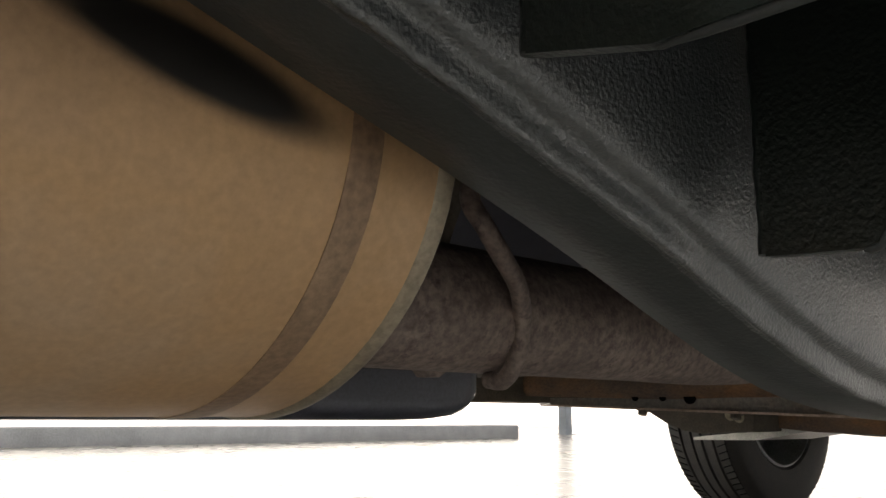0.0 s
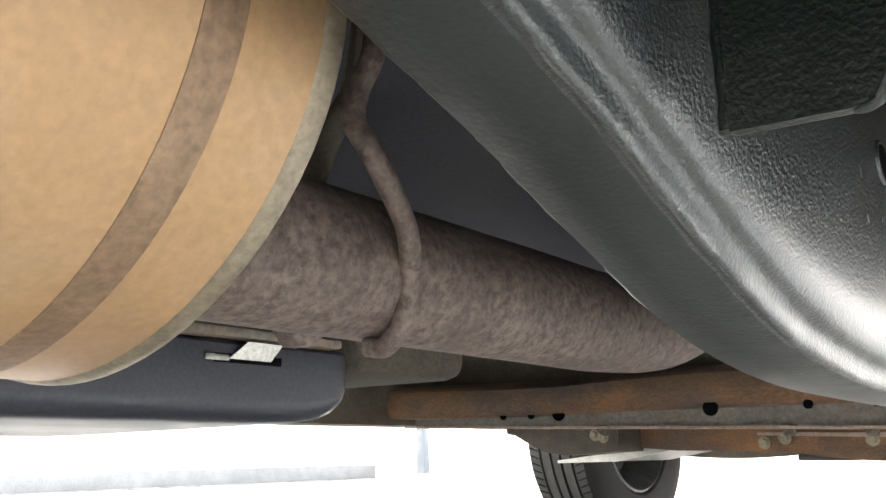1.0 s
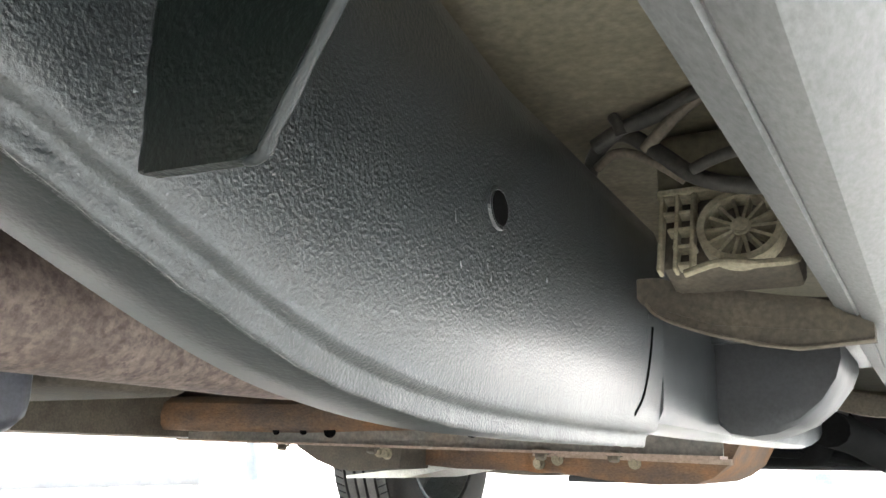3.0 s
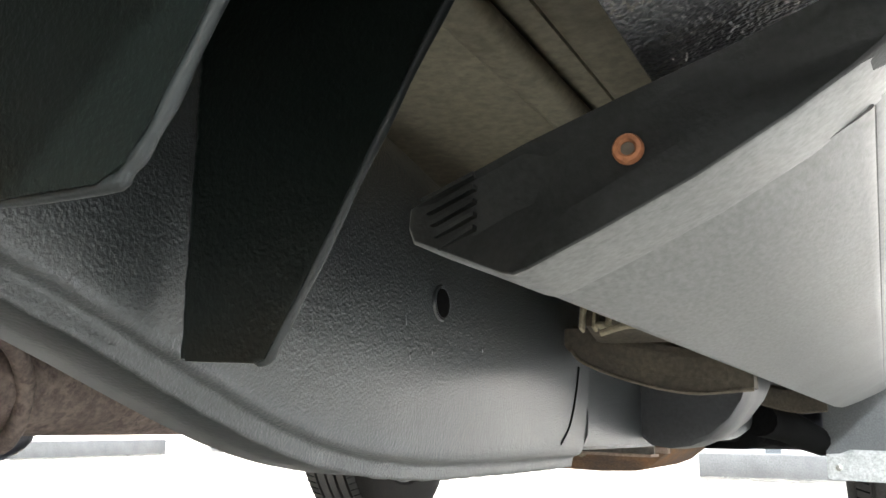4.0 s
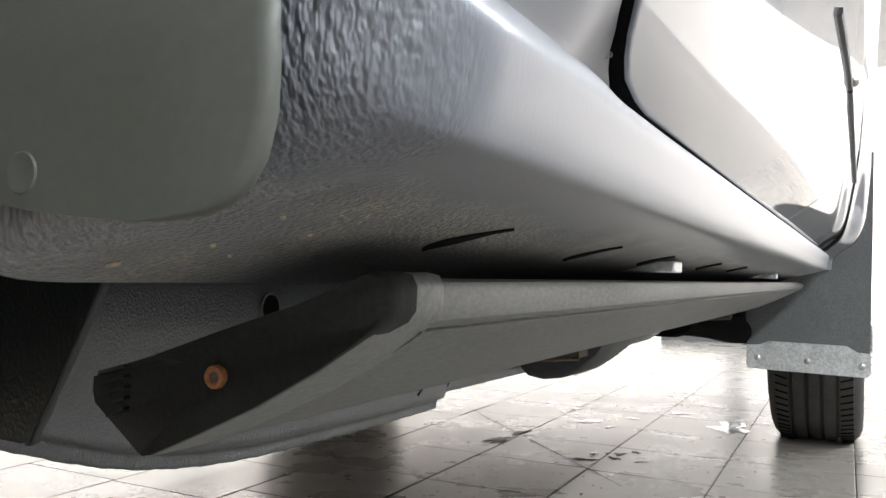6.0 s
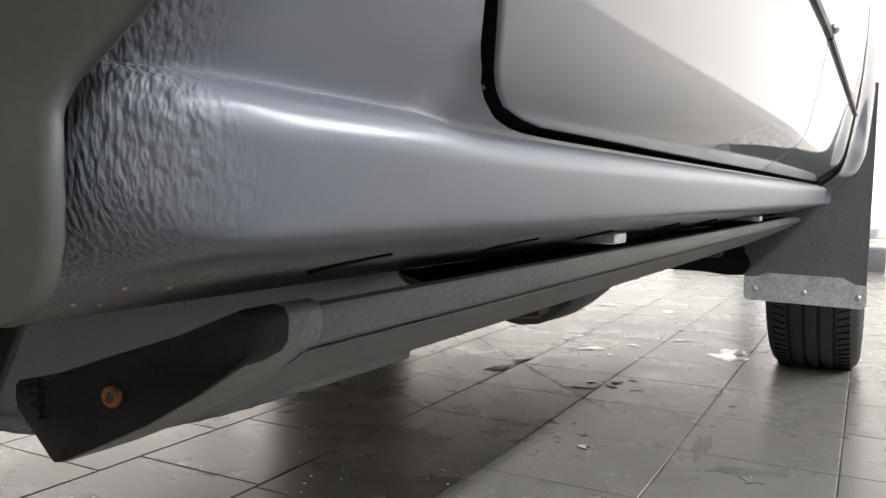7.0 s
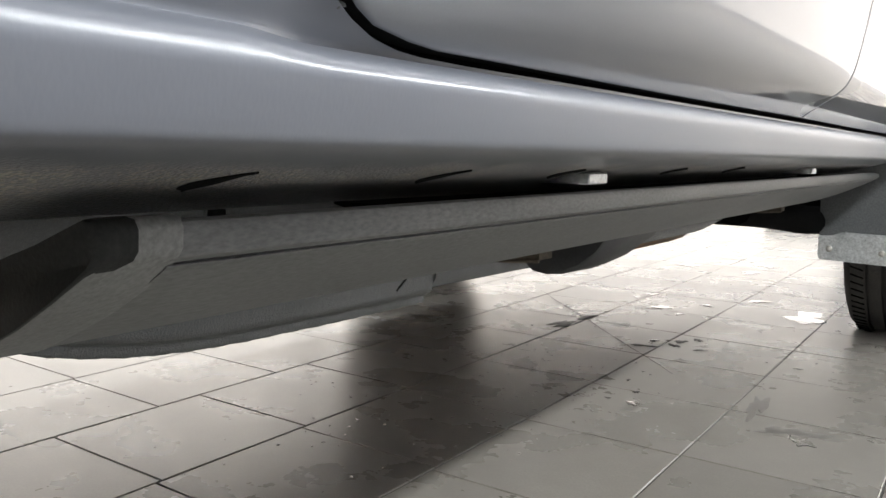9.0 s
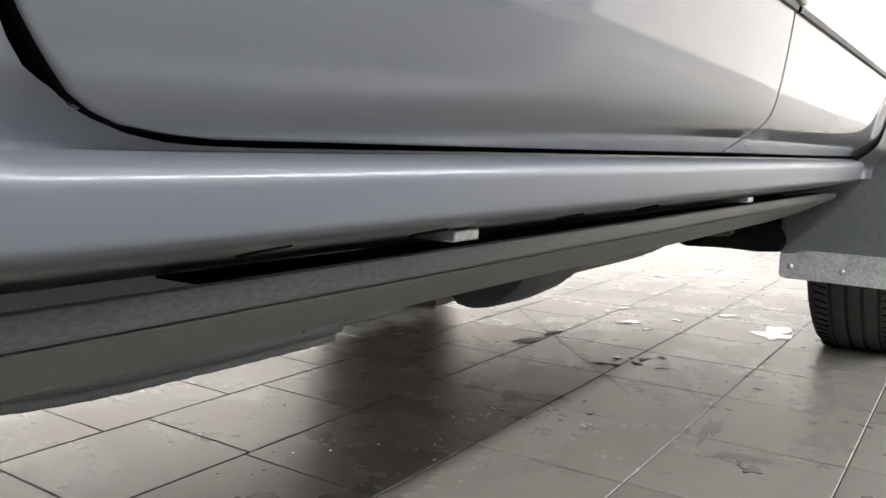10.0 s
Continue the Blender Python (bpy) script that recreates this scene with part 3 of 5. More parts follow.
        rings.append([Vector((-0.69 + sx * (1 - 0.13 * max(0, z - 1.06)), y, 1.055 + (z - 1.055) * k)) for y, z in prof] + [Vector((-0.69 + sx, 4.2, 1.05)), Vector((-0.69 + sx, -0.62, 1.05))])
    loft(bm, rings)
    part("roof_and_bonnet", bm, PAINT, car)
    for y0, y1 in ((-0.3, 0.62), (0.78, 1.55), (1.68, 2.25)):
        bm = bmesh.new()
        plate(bm, [(0.205, y0, 1.12), (0.205, y1, 1.12), (0.15, y1 - (0.1 if y1 < 2 else 0.42), 1.62), (0.15, y0 + 0.05, 1.62)], (0.04, 0, 0.004), None)
        part("side_window", bm, GLASSDK, car, "dark side window")


def front_end():
    """Unseen bumper and tray, added to close the car's nose and block light there."""
    bm = bmesh.new()
    rings = []
    for x, b in ((-1.60, 0.28), (-1.50, 0.10), (-1.2, 0.02), (-0.69, 0.0), (-0.18, 0.02), (0.12, 0.10), (0.22, 0.28)):
        rings.append([Vector((x, y - b, z)) for y, z in ((4.02, 0.315), (4.18, 0.285), (4.31, 0.34), (4.37, 0.54), (4.36, 0.68), (4.30, 0.80), (4.20, 1.00), (4.10, 1.00), (4.02, 0.80))])
    loft(bm, rings)
    part("front_bumper", bm, PAINT, car)
    bm = bmesh.new()
    box(bm, (-1.32, 3.45, 0.300), (-0.06, 4.15, 0.315), 0.004)
    part("engine_tray", bm, BLACKPL, car, "unseen black tray added to darken the floor's reflection")


def sill():
    """Sill and rear quarter are one pressing: behind the door the section runs on upwards."""
    def roll(a):
        return (0.1837 + 0.0248 * math.cos(radians(a)), 0.515 + 0.0248 * math.sin(radians(a)))
    low = [(0.088, 0.54), (0.0865, 0.50), (0.0865, 0.468), (0.0885, 0.4645), (0.095, 0.4655), (0.112, 0.4705), (0.135, 0.4768), (0.165, 0.4848), (0.188, 0.4904)]
    low += [(0.1945, 0.4921), (0.1985, 0.4934), (0.2010, 0.4948), (0.2026, 0.4967), (0.2037, 0.4990), (0.2048, 0.5025), (0.2059, 0.5065), (0.2069, 0.5110), (0.2076, 0.5145), (0.2080, 0.5172)]
    ledge = [roll(10), (0.2072, 0.5220), (0.2058, 0.5241), (0.2038, 0.5258), (0.2012, 0.5273), (0.1980, 0.5285), (0.1945, 0.5296), (0.1905, 0.5305), (0.1866, 0.5312)]
    flush = [roll(a) for a in (10, 16, 22, 27)] + [(0.2040, 0.5281), (0.2015, 0.5297), (0.1985, 0.5311), (0.1960, 0.5320), (0.1940, 0.5326)]
    panel_x = [(0.5326, 0.1940), (0.534, 0.1939), (0.537, 0.1953), (0.542, 0.1985), (0.546, 0.2011), (0.551, 0.2041), (0.557, 0.2073), (0.563, 0.2100), (0.57, 0.2127), (0.58, 0.2158), (0.60, 0.2206), (0.65, 0.2275), (0.75, 0.235), (1.06, 0.238)]
    quarter = [(0.5326, 0.1866), (0.534, 0.1870), (0.537, 0.1888), (0.542, 0.1930), (0.546, 0.1965), (0.551, 0.2008), (0.557, 0.2060), (0.563, 0.2098), (0.57, 0.2130), (0.58, 0.2165), (0.60, 0.2215), (0.65, 0.229), (0.75, 0.237), (1.06, 0.240)]
    edge = [(0.649, 1.06), (0.692, 0.75), (0.710, 0.68), (0.7245, 0.635), (0.737, 0.603), (0.7465, 0.582), (0.753, 0.570), (0.7585, 0.562), (0.7635, 0.557), (0.7705, 0.5535), (0.7785, 0.5502), (0.7855, 0.546), (0.797, 0.5418), (0.815, 0.537), (0.833, 0.5342), (0.86, 0.5327)]
    levels = [0.533, 0.534, 0.5355, 0.537, 0.5385, 0.540, 0.5418, 0.544, 0.546, 0.548, 0.5502, 0.552, 0.5535, 0.5555, 0.558, 0.561, 0.565, 0.570, 0.576, 0.583, 0.592, 0.603, 0.62, 0.65, 0.70, 0.80, 1.06]
    ends = [(0.6305, 0.0), (0.6312, 0.28), (0.6335, 0.50), (0.6372, 0.71), (0.6425, 0.87), (0.649, 0.96), (0.657, 1.0), (0.667, 1.0)]
    ys = ends + [(0.667 + 0.0075 * k, 1.0) for k in range(1, 14)] + [(0.767, 1.0)]
    ys += [(0.771 + 0.003 * k, 1.0) for k in range(17)] + [(0.826 + 0.0085 * k, 1.0) for k in range(4)] + [(0.86 + 0.026 * k, 1.0) for k in range(1, 12)]
    ys += [(1.15 + 0.13 * k, 1.0) for k in range(1, 12)] + [(2.66, 0.97), (2.70, 0.9), (2.73, 0.75), (2.74, 0.6)]

    def ring(y, k):
        top = lerp(edge, y)
        u = min(1.0, max(0.0, (y - 0.735) / 0.045))
        u = u * u * (3 - 2 * u)
        pts = list(low) + [(a + (x - a) * u, b + (z - b) * u) for (x, z), (a, b) in zip(ledge, flush)]
        for n, z in enumerate(levels):
            z = min(z, top) + 0.00001 * n
            pts.append((lerp(panel_x, z) * (1 - u) + lerp(quarter, z) * u, z))
        x = lerp(panel_x, top) * (1 - u) + lerp(quarter, top) * u
        pts += [(x - 0.001, top + 0.0003), (x - 0.003, top - 0.0002), (x - 0.016, top - 0.002), (0.15, top - 0.003)]
        out = []
        for x, z in pts:
            f = (x - 0.1) / 0.108
            xx = 0.1 + (x - 0.1) * (0.72 + 0.28 * k)
            lift = min(1.0, max(0.0, (0.545 - z) / 0.07))
            zz = z + (1 - k) * 0.016 * lift * lift * (3 - 2 * lift) * (0.5 + f)
            back = 0.35 * max(0.0, z - 0.545) ** 1.35 * max(0.0, 1 - (y - 0.63) / 0.12)
            out.append(Vector((xx, y - back, zz + 0.8 * rise(y) * (1 if z > 0.5 else 0.35))))
        return out
    bm = bmesh.new()
    loft(bm, [ring(y, k) for y, k in ys])
    bm.faces.ensure_lookup_table()
    bm.verts.ensure_lookup_table()
    bm.faces.remove(bm.faces[len(bm.faces) - 2])
    bm.faces.new([bm.verts[n] for n in range(len(low) + len(ledge) - 1, -1, -1)])
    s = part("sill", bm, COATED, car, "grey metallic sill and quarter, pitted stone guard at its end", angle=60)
    s.data.materials.append(DARK)
    span = len(low) + len(ledge) + len(levels)
    for f in s.data.polygons:
        if f.center.y > 0.70 and len(f.vertices) == 4 and min(v % (span + 4) for v in f.vertices) >= span and max(v % (span + 4) for v in f.vertices) - min(v % (span + 4) for v in f.vertices) < 3:
            f.material_index = 1
    # shallow slots: the shade inside them is drawn as near-black lenses
    for y, l in ((0.771, 0.0155), (0.925, 0.0145), (1.075, 0.012), (1.295, 0.011), (1.49, 0.011)):
        bm = bmesh.new()
        rings = []
        for k in range(13):
            u = k / 12
            x = 0.1515 + l * (2 * u - 1) * 0.95
            w = 0.0085 * math.sin(math.pi * u) ** 0.7 * (1.25 - 0.75 * u) + 0.0001
            z = lerp(low[5:9], x) - 0.0004
            yy = y - 0.006 + 0.012 * u - 0.004 * math.sin(math.pi * u)
            rings.append([Vector((x, yy - w, z)), Vector((x, yy, z - 0.0006)), Vector((x, yy + w, z)), Vector((x, yy, z + 0.002))])
        loft(bm, rings)
        part("drain_slot", bm, DARK, s, "slanted drain slot, its shade drawn in black")
    for y in (1.112, 1.90):
        bm = bmesh.new()
        box(bm, (0.118, y - 0.016, 0.4735), (0.159, y + 0.016, 0.4815), 0.001, 1)
        part("step_bracket_tab", bm, ALLOY, s, "bright steel bracket tab")
    for x, y, r in ((0.109, 0.654, 0.0022), (0.128, 0.668, 0.0009), (0.142, 0.690, 0.0010), (0.120, 0.684, 0.0008), (0.152, 0.664, 0.0008)):
        bm = bmesh.new()
        bmesh.ops.create_icosphere(bm, subdivisions=1, radius=1, matrix=pose(x, y, lerp(low[4:9], x) - 0.0003, 0, -15, 30) @ Matrix.Diagonal((r, r * 0.6, 0.0006, 1)))
        part("mud_flake", bm, FLAKE, s, "tan dried mud flake")
    # lump of dried mud in the bottom of the door gap
    bm = bmesh.new()
    rnd = random.Random(8)
    for k in range(7):
        q = (0.1940 + rnd.uniform(-0.001, 0.001), 0.7880 + 0.0028 * math.sin(k * 2.1), 0.5455 + 0.0014 * k)
        bmesh.ops.create_icosphere(bm, subdivisions=2, radius=1, matrix=Matrix.Translation(q) @ Matrix.Diagonal((0.0022, 0.0028, 0.0022, 1)))
    part("mud_in_gap", bm, FLAPMAT, s, "grey dried mud in the door gap")
    # black strip added as the shade in the pocket between sill and step
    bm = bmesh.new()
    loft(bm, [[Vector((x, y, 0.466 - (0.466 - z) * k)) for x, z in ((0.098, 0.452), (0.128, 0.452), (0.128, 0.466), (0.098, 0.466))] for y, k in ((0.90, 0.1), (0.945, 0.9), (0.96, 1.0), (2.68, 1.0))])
    part("pinch_flange", bm, DARK, s, "black strip added as shade between sill and step")


def liner():
    """Plastic guard at the front of the rear wheel arch."""
    def out_x(z):
        return lerp([(0.4772, 0.158), (0.478, 0.168), (0.480, 0.1735), (0.483, 0.1775), (0.488, 0.181), (0.496, 0.183), (0.506, 0.1832), (0.515, 0.1822), (0.522, 0.1798), (0.528, 0.1825), (0.532, 0.188), (0.536, 0.1935), (0.543, 0.2035), (0.551, 0.214), (0.559, 0.221), (0.566, 0.226), (0.58, 0.233), (0.61, 0.242), (0.68, 0.250), (0.8, 0.257)], z)
    left = [(0.4772, 0.150), (0.478, 0.140), (0.4788, 0.130), (0.4812, 0.112), (0.4865, 0.10), (0.496, 0.085), (0.506, 0.06), (0.512, 0.045), (0.522, 0.0)]
    levels = [0.4772, 0.4775, 0.478, 0.479, 0.480, 0.4815, 0.483, 0.4855, 0.488, 0.492, 0.496, 0.501, 0.506, 0.511, 0.515, 0.518, 0.5205, 0.523, 0.5255, 0.528, 0.532, 0.536, 0.541, 0.547, 0.553, 0.559, 0.566, 0.574, 0.585, 0.60, 0.62, 0.65, 0.68, 0.72, 0.76, 0.80, 0.85, 0.90, 0.95, 1.0]
    bm = bmesh.new()
    rings = []
    for z in levels:
        u = min(1.0, max(0.0, (z - 0.508) / 0.026))
        y = 0.6178 + 0.0047 * u * u * (3 - 2 * u) - 0.6 * max(0, z - 0.545) ** 1.4
        e, f = out_x(z), lerp(left, z)
        rings.append([Vector(q) for q in ((f, y, z), (f + (e - f) * 0.6, y, z), (e - 0.004, y, z), (e - 0.0018, y + 0.0004, z), (e - 0.0005, y + 0.0014, z), (e, y + 0.0026, z), (e - 0.0008, y + 0.0036, z), (e - 0.003, y + 0.004, z), (f, y + 0.004, z))])
    loft(bm, rings)
    g = part("arch_liner", bm, LINER, car, "grey-green plastic wheel arch liner, dusty", angle=80)
    bm = bmesh.new()
    revolve(bm, [(0.0, 0.0001), (0.0028, 0.0001), (0.0036, 0.0003), (0.0041, 0.0003), (0.0048, -0.0004)], (0.1215, 0.6177, 0.4872), (0, -1, 0), 28)
    part("fastener_dimple", bm, LINER, g)
    bm = bmesh.new()
    plate(bm, [(0.035, 0.623, 0.515), (0.06, 0.623, 0.507), (0.1, 0.623, 0.493), (0.13, 0.623, 0.483), (0.15, 0.623, 0.4805), (0.15, 0.635, 0.4835), (0.1, 0.637, 0.4975), (0.05, 0.637, 0.512)], (0, 0, 0.003), None)
    part("dirty_flange", bm, DUSTY, g, "dirt-caked lower flange")

    bm = bmesh.new()
    rnd = random.Random(21)
    rim = [(0.040 + 0.0045 * k, 0.5045 - 0.0014 * k + rnd.uniform(-0.0007, 0.0007)) for k in range(12)]
    rings = []
    for x, z in rim:
        h = 0.010 + rnd.uniform(-0.0008, 0.0008)
        rings.append([Vector((x, 0.6385, z)), Vector((x + 0.001, 0.6375, z + 0.0015)), Vector((x, 0.6395 + rnd.uniform(-0.0006, 0.0006), z + 0.5 * h)), Vector((x, 0.638, z + h)), Vector((x, 0.642, z + h)), Vector((x, 0.642, z))])
    loft(bm, rings)
    part("rusty_edge", bm, MUDBROWN, g, "brown crusted sheet edge")


def step():
    sec = [(0.026, 0.4285), (0.0255, 0.4245), (0.0275, 0.4195), (0.034, 0.4155), (0.0405, 0.4125), (0.042, 0.4135), (0.0435, 0.4108), (0.0525, 0.4065), (0.0575, 0.4055), (0.064, 0.4078), (0.08, 0.4147), (0.105, 0.4270), (0.125, 0.4372), (0.1400, 0.4462), (0.1432, 0.4484), (0.1441, 0.4493), (0.1438, 0.4498), (0.1420, 0.4500), (0.1420, 0.4509), (0.1446, 0.4510), (0.1462, 0.4518), (0.1476, 0.4532), (0.1482, 0.4556), (0.1482, 0.4630), (0.1470, 0.4660), (0.1445, 0.4672), (0.12, 0.459), (0.09, 0.449), (0.06, 0.4393), (0.04, 0.433)]
    s_label = "grey anodised side step board, dusty, below the sill"
    bm = bmesh.new()
    rings = []
    for y in [0.752, 0.9, 1.2, 1.6, 2.0, 2.4, 2.55, 2.64, 2.69, 2.71]:
        k = 1.0 if y < 2.5 else lerp([(2.5, 1.0), (2.6, 0.93), (2.66, 0.8), (2.71, 0.55)], y)
        rings.append([Vector((0.155 - (0.155 - x) * k, y, 0.458 - (0.458 - z) * k + 0.0015 * (y - 0.75))) for x, z in sec])
    loft(bm, rings)
    s = part("side_step", bm, STEPMAT, car, s_label, angle=22)
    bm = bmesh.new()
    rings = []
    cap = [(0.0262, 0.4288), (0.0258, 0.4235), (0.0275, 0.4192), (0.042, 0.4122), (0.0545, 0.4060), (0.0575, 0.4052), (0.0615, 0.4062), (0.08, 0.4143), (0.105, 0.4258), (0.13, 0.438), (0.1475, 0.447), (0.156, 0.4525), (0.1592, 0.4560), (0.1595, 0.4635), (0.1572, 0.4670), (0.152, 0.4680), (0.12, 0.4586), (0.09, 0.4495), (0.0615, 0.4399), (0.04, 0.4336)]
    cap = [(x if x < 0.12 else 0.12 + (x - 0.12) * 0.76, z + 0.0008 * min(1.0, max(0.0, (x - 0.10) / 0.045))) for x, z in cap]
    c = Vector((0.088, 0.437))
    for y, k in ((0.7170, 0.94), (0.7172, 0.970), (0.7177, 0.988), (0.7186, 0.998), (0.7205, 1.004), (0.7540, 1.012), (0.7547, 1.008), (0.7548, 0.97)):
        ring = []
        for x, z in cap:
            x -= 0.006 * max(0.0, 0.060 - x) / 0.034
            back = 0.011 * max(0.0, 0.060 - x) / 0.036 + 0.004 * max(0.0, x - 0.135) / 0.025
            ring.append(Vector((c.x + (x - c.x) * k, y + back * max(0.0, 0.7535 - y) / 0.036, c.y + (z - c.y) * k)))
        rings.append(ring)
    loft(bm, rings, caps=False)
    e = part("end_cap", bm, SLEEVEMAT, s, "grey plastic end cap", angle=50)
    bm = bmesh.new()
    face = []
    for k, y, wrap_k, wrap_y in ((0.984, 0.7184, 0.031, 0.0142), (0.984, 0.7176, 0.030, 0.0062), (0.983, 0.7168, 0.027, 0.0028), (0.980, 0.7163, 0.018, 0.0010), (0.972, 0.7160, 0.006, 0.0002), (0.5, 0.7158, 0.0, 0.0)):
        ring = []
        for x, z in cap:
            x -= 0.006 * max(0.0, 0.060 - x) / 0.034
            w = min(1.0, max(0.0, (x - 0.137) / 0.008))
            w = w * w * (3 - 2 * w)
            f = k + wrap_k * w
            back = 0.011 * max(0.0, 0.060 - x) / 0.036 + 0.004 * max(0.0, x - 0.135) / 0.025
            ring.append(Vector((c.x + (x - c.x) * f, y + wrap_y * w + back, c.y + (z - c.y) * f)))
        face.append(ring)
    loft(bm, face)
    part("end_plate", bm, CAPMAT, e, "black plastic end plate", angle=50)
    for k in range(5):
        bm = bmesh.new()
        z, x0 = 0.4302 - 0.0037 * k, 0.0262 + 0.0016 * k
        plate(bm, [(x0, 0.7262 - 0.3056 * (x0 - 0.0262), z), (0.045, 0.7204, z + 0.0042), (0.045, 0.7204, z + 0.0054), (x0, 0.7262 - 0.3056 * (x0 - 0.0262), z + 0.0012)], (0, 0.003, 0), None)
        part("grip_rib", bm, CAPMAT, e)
    bm = bmesh.new()
    revolve(bm, [(0.0, -0.0006), (0.0018, -0.0006), (0.0018, 0.0008), (0.0024, 0.0014), (0.0034, 0.0013), (0.0039, 0.0005), (0.0039, -0.0012)], (0.089, 0.7158, 0.4345), (0.05, -1, 0), 20)
    part("rusty_bolt", bm, RUSTBR, s, "rusty hollow bolt head")
    bm = bmesh.new()
    disc(bm, (0.089, 0.7160, 0.4345), (0.05, -1, 0), 0.0018, 0.0006, 14)
    part("bolt_socket", bm, MUDBROWN, s)
    for y in (1.27, 2.25):
        bm = bmesh.new()
        tube(bm, [(-0.11, y, 0.445), (-0.06, y + 0.02, 0.437), (0.0, y + 0.035, 0.428), (0.06, y + 0.045, 0.425)], 0.016, 12, 8, flat=0.75)
        arm = part("step_arm", bm, LEVERMAT, car, "brown dusty step support arm")
        bm = bmesh.new()
        plate(bm, [(x, y - 0.03, z) for x, z in ((-0.112, 0.447), (-0.104, 0.451), (-0.09, 0.4505), (-0.07, 0.444), (0.0, 0.430), (0.05, 0.420), (0.05, 0.398), (0.0, 0.395), (-0.05, 0.406), (-0.09, 0.421), (-0.104, 0.433))], (0, 0.026, 0), None)
        bevel_all(bm, 0.003, 2)
        part("lever", bm, MUDBROWN, arm)
        bm = bmesh.new()
        plate(bm, [(x, y - 0.0315, z) for x, z in ((-0.088, 0.438), (-0.075, 0.4385), (0.03, 0.4195), (0.03, 0.404), (-0.05, 0.4125), (-0.084, 0.425))], (0, 0.003, 0), None)
        bevel_all(bm, 0.001, 1)
        part("lever_face", bm, MUDBROWN, arm)
        bm = bmesh.new()
        tube(bm, [(-0.10, y - 0.03, 0.432), (-0.088, y - 0.031, 0.4205), (-0.05, y - 0.031, 0.4055), (0.0, y - 0.031, 0.3945), (0.05, y - 0.031, 0.397)], 0.0016, 8, 6)
        part("lever_lip", bm, LEVERMAT, arm)


# ---- the car: underside ----
RIDGE = [(-0.3, 0.53), (0.1, 0.53), (0.3, 0.515), (0.45, 0.485), (0.55, 0.46), (0.618, 0.438), (0.677, 0.420), (0.705, 0.411), (0.75, 0.396), (0.80, 0.3765), (0.824, 0.368), (0.875, 0.351), (0.92, 0.3425), (0.975, 0.336), (1.03, 0.333), (1.18, 0.331), (1.311, 0.331)]


def ridge_z(y):
    return sum(lerp(RIDGE, y + d) for d in (-0.03, -0.015, 0, 0.015, 0.03)) / 5


def rail_rings(sec, ys, lift, top, mirror):
    rings = []
    for y in ys:
        z0, z1 = ridge_z(y) + lift, top(y)
        ring = []
        for x, h, up in sec:
            z = z0 + h if not up else z1 - h
            ring.append(Vector(((-1.38 - x) if mirror else x, y, z)))
        rings.append(ring)
    return rings


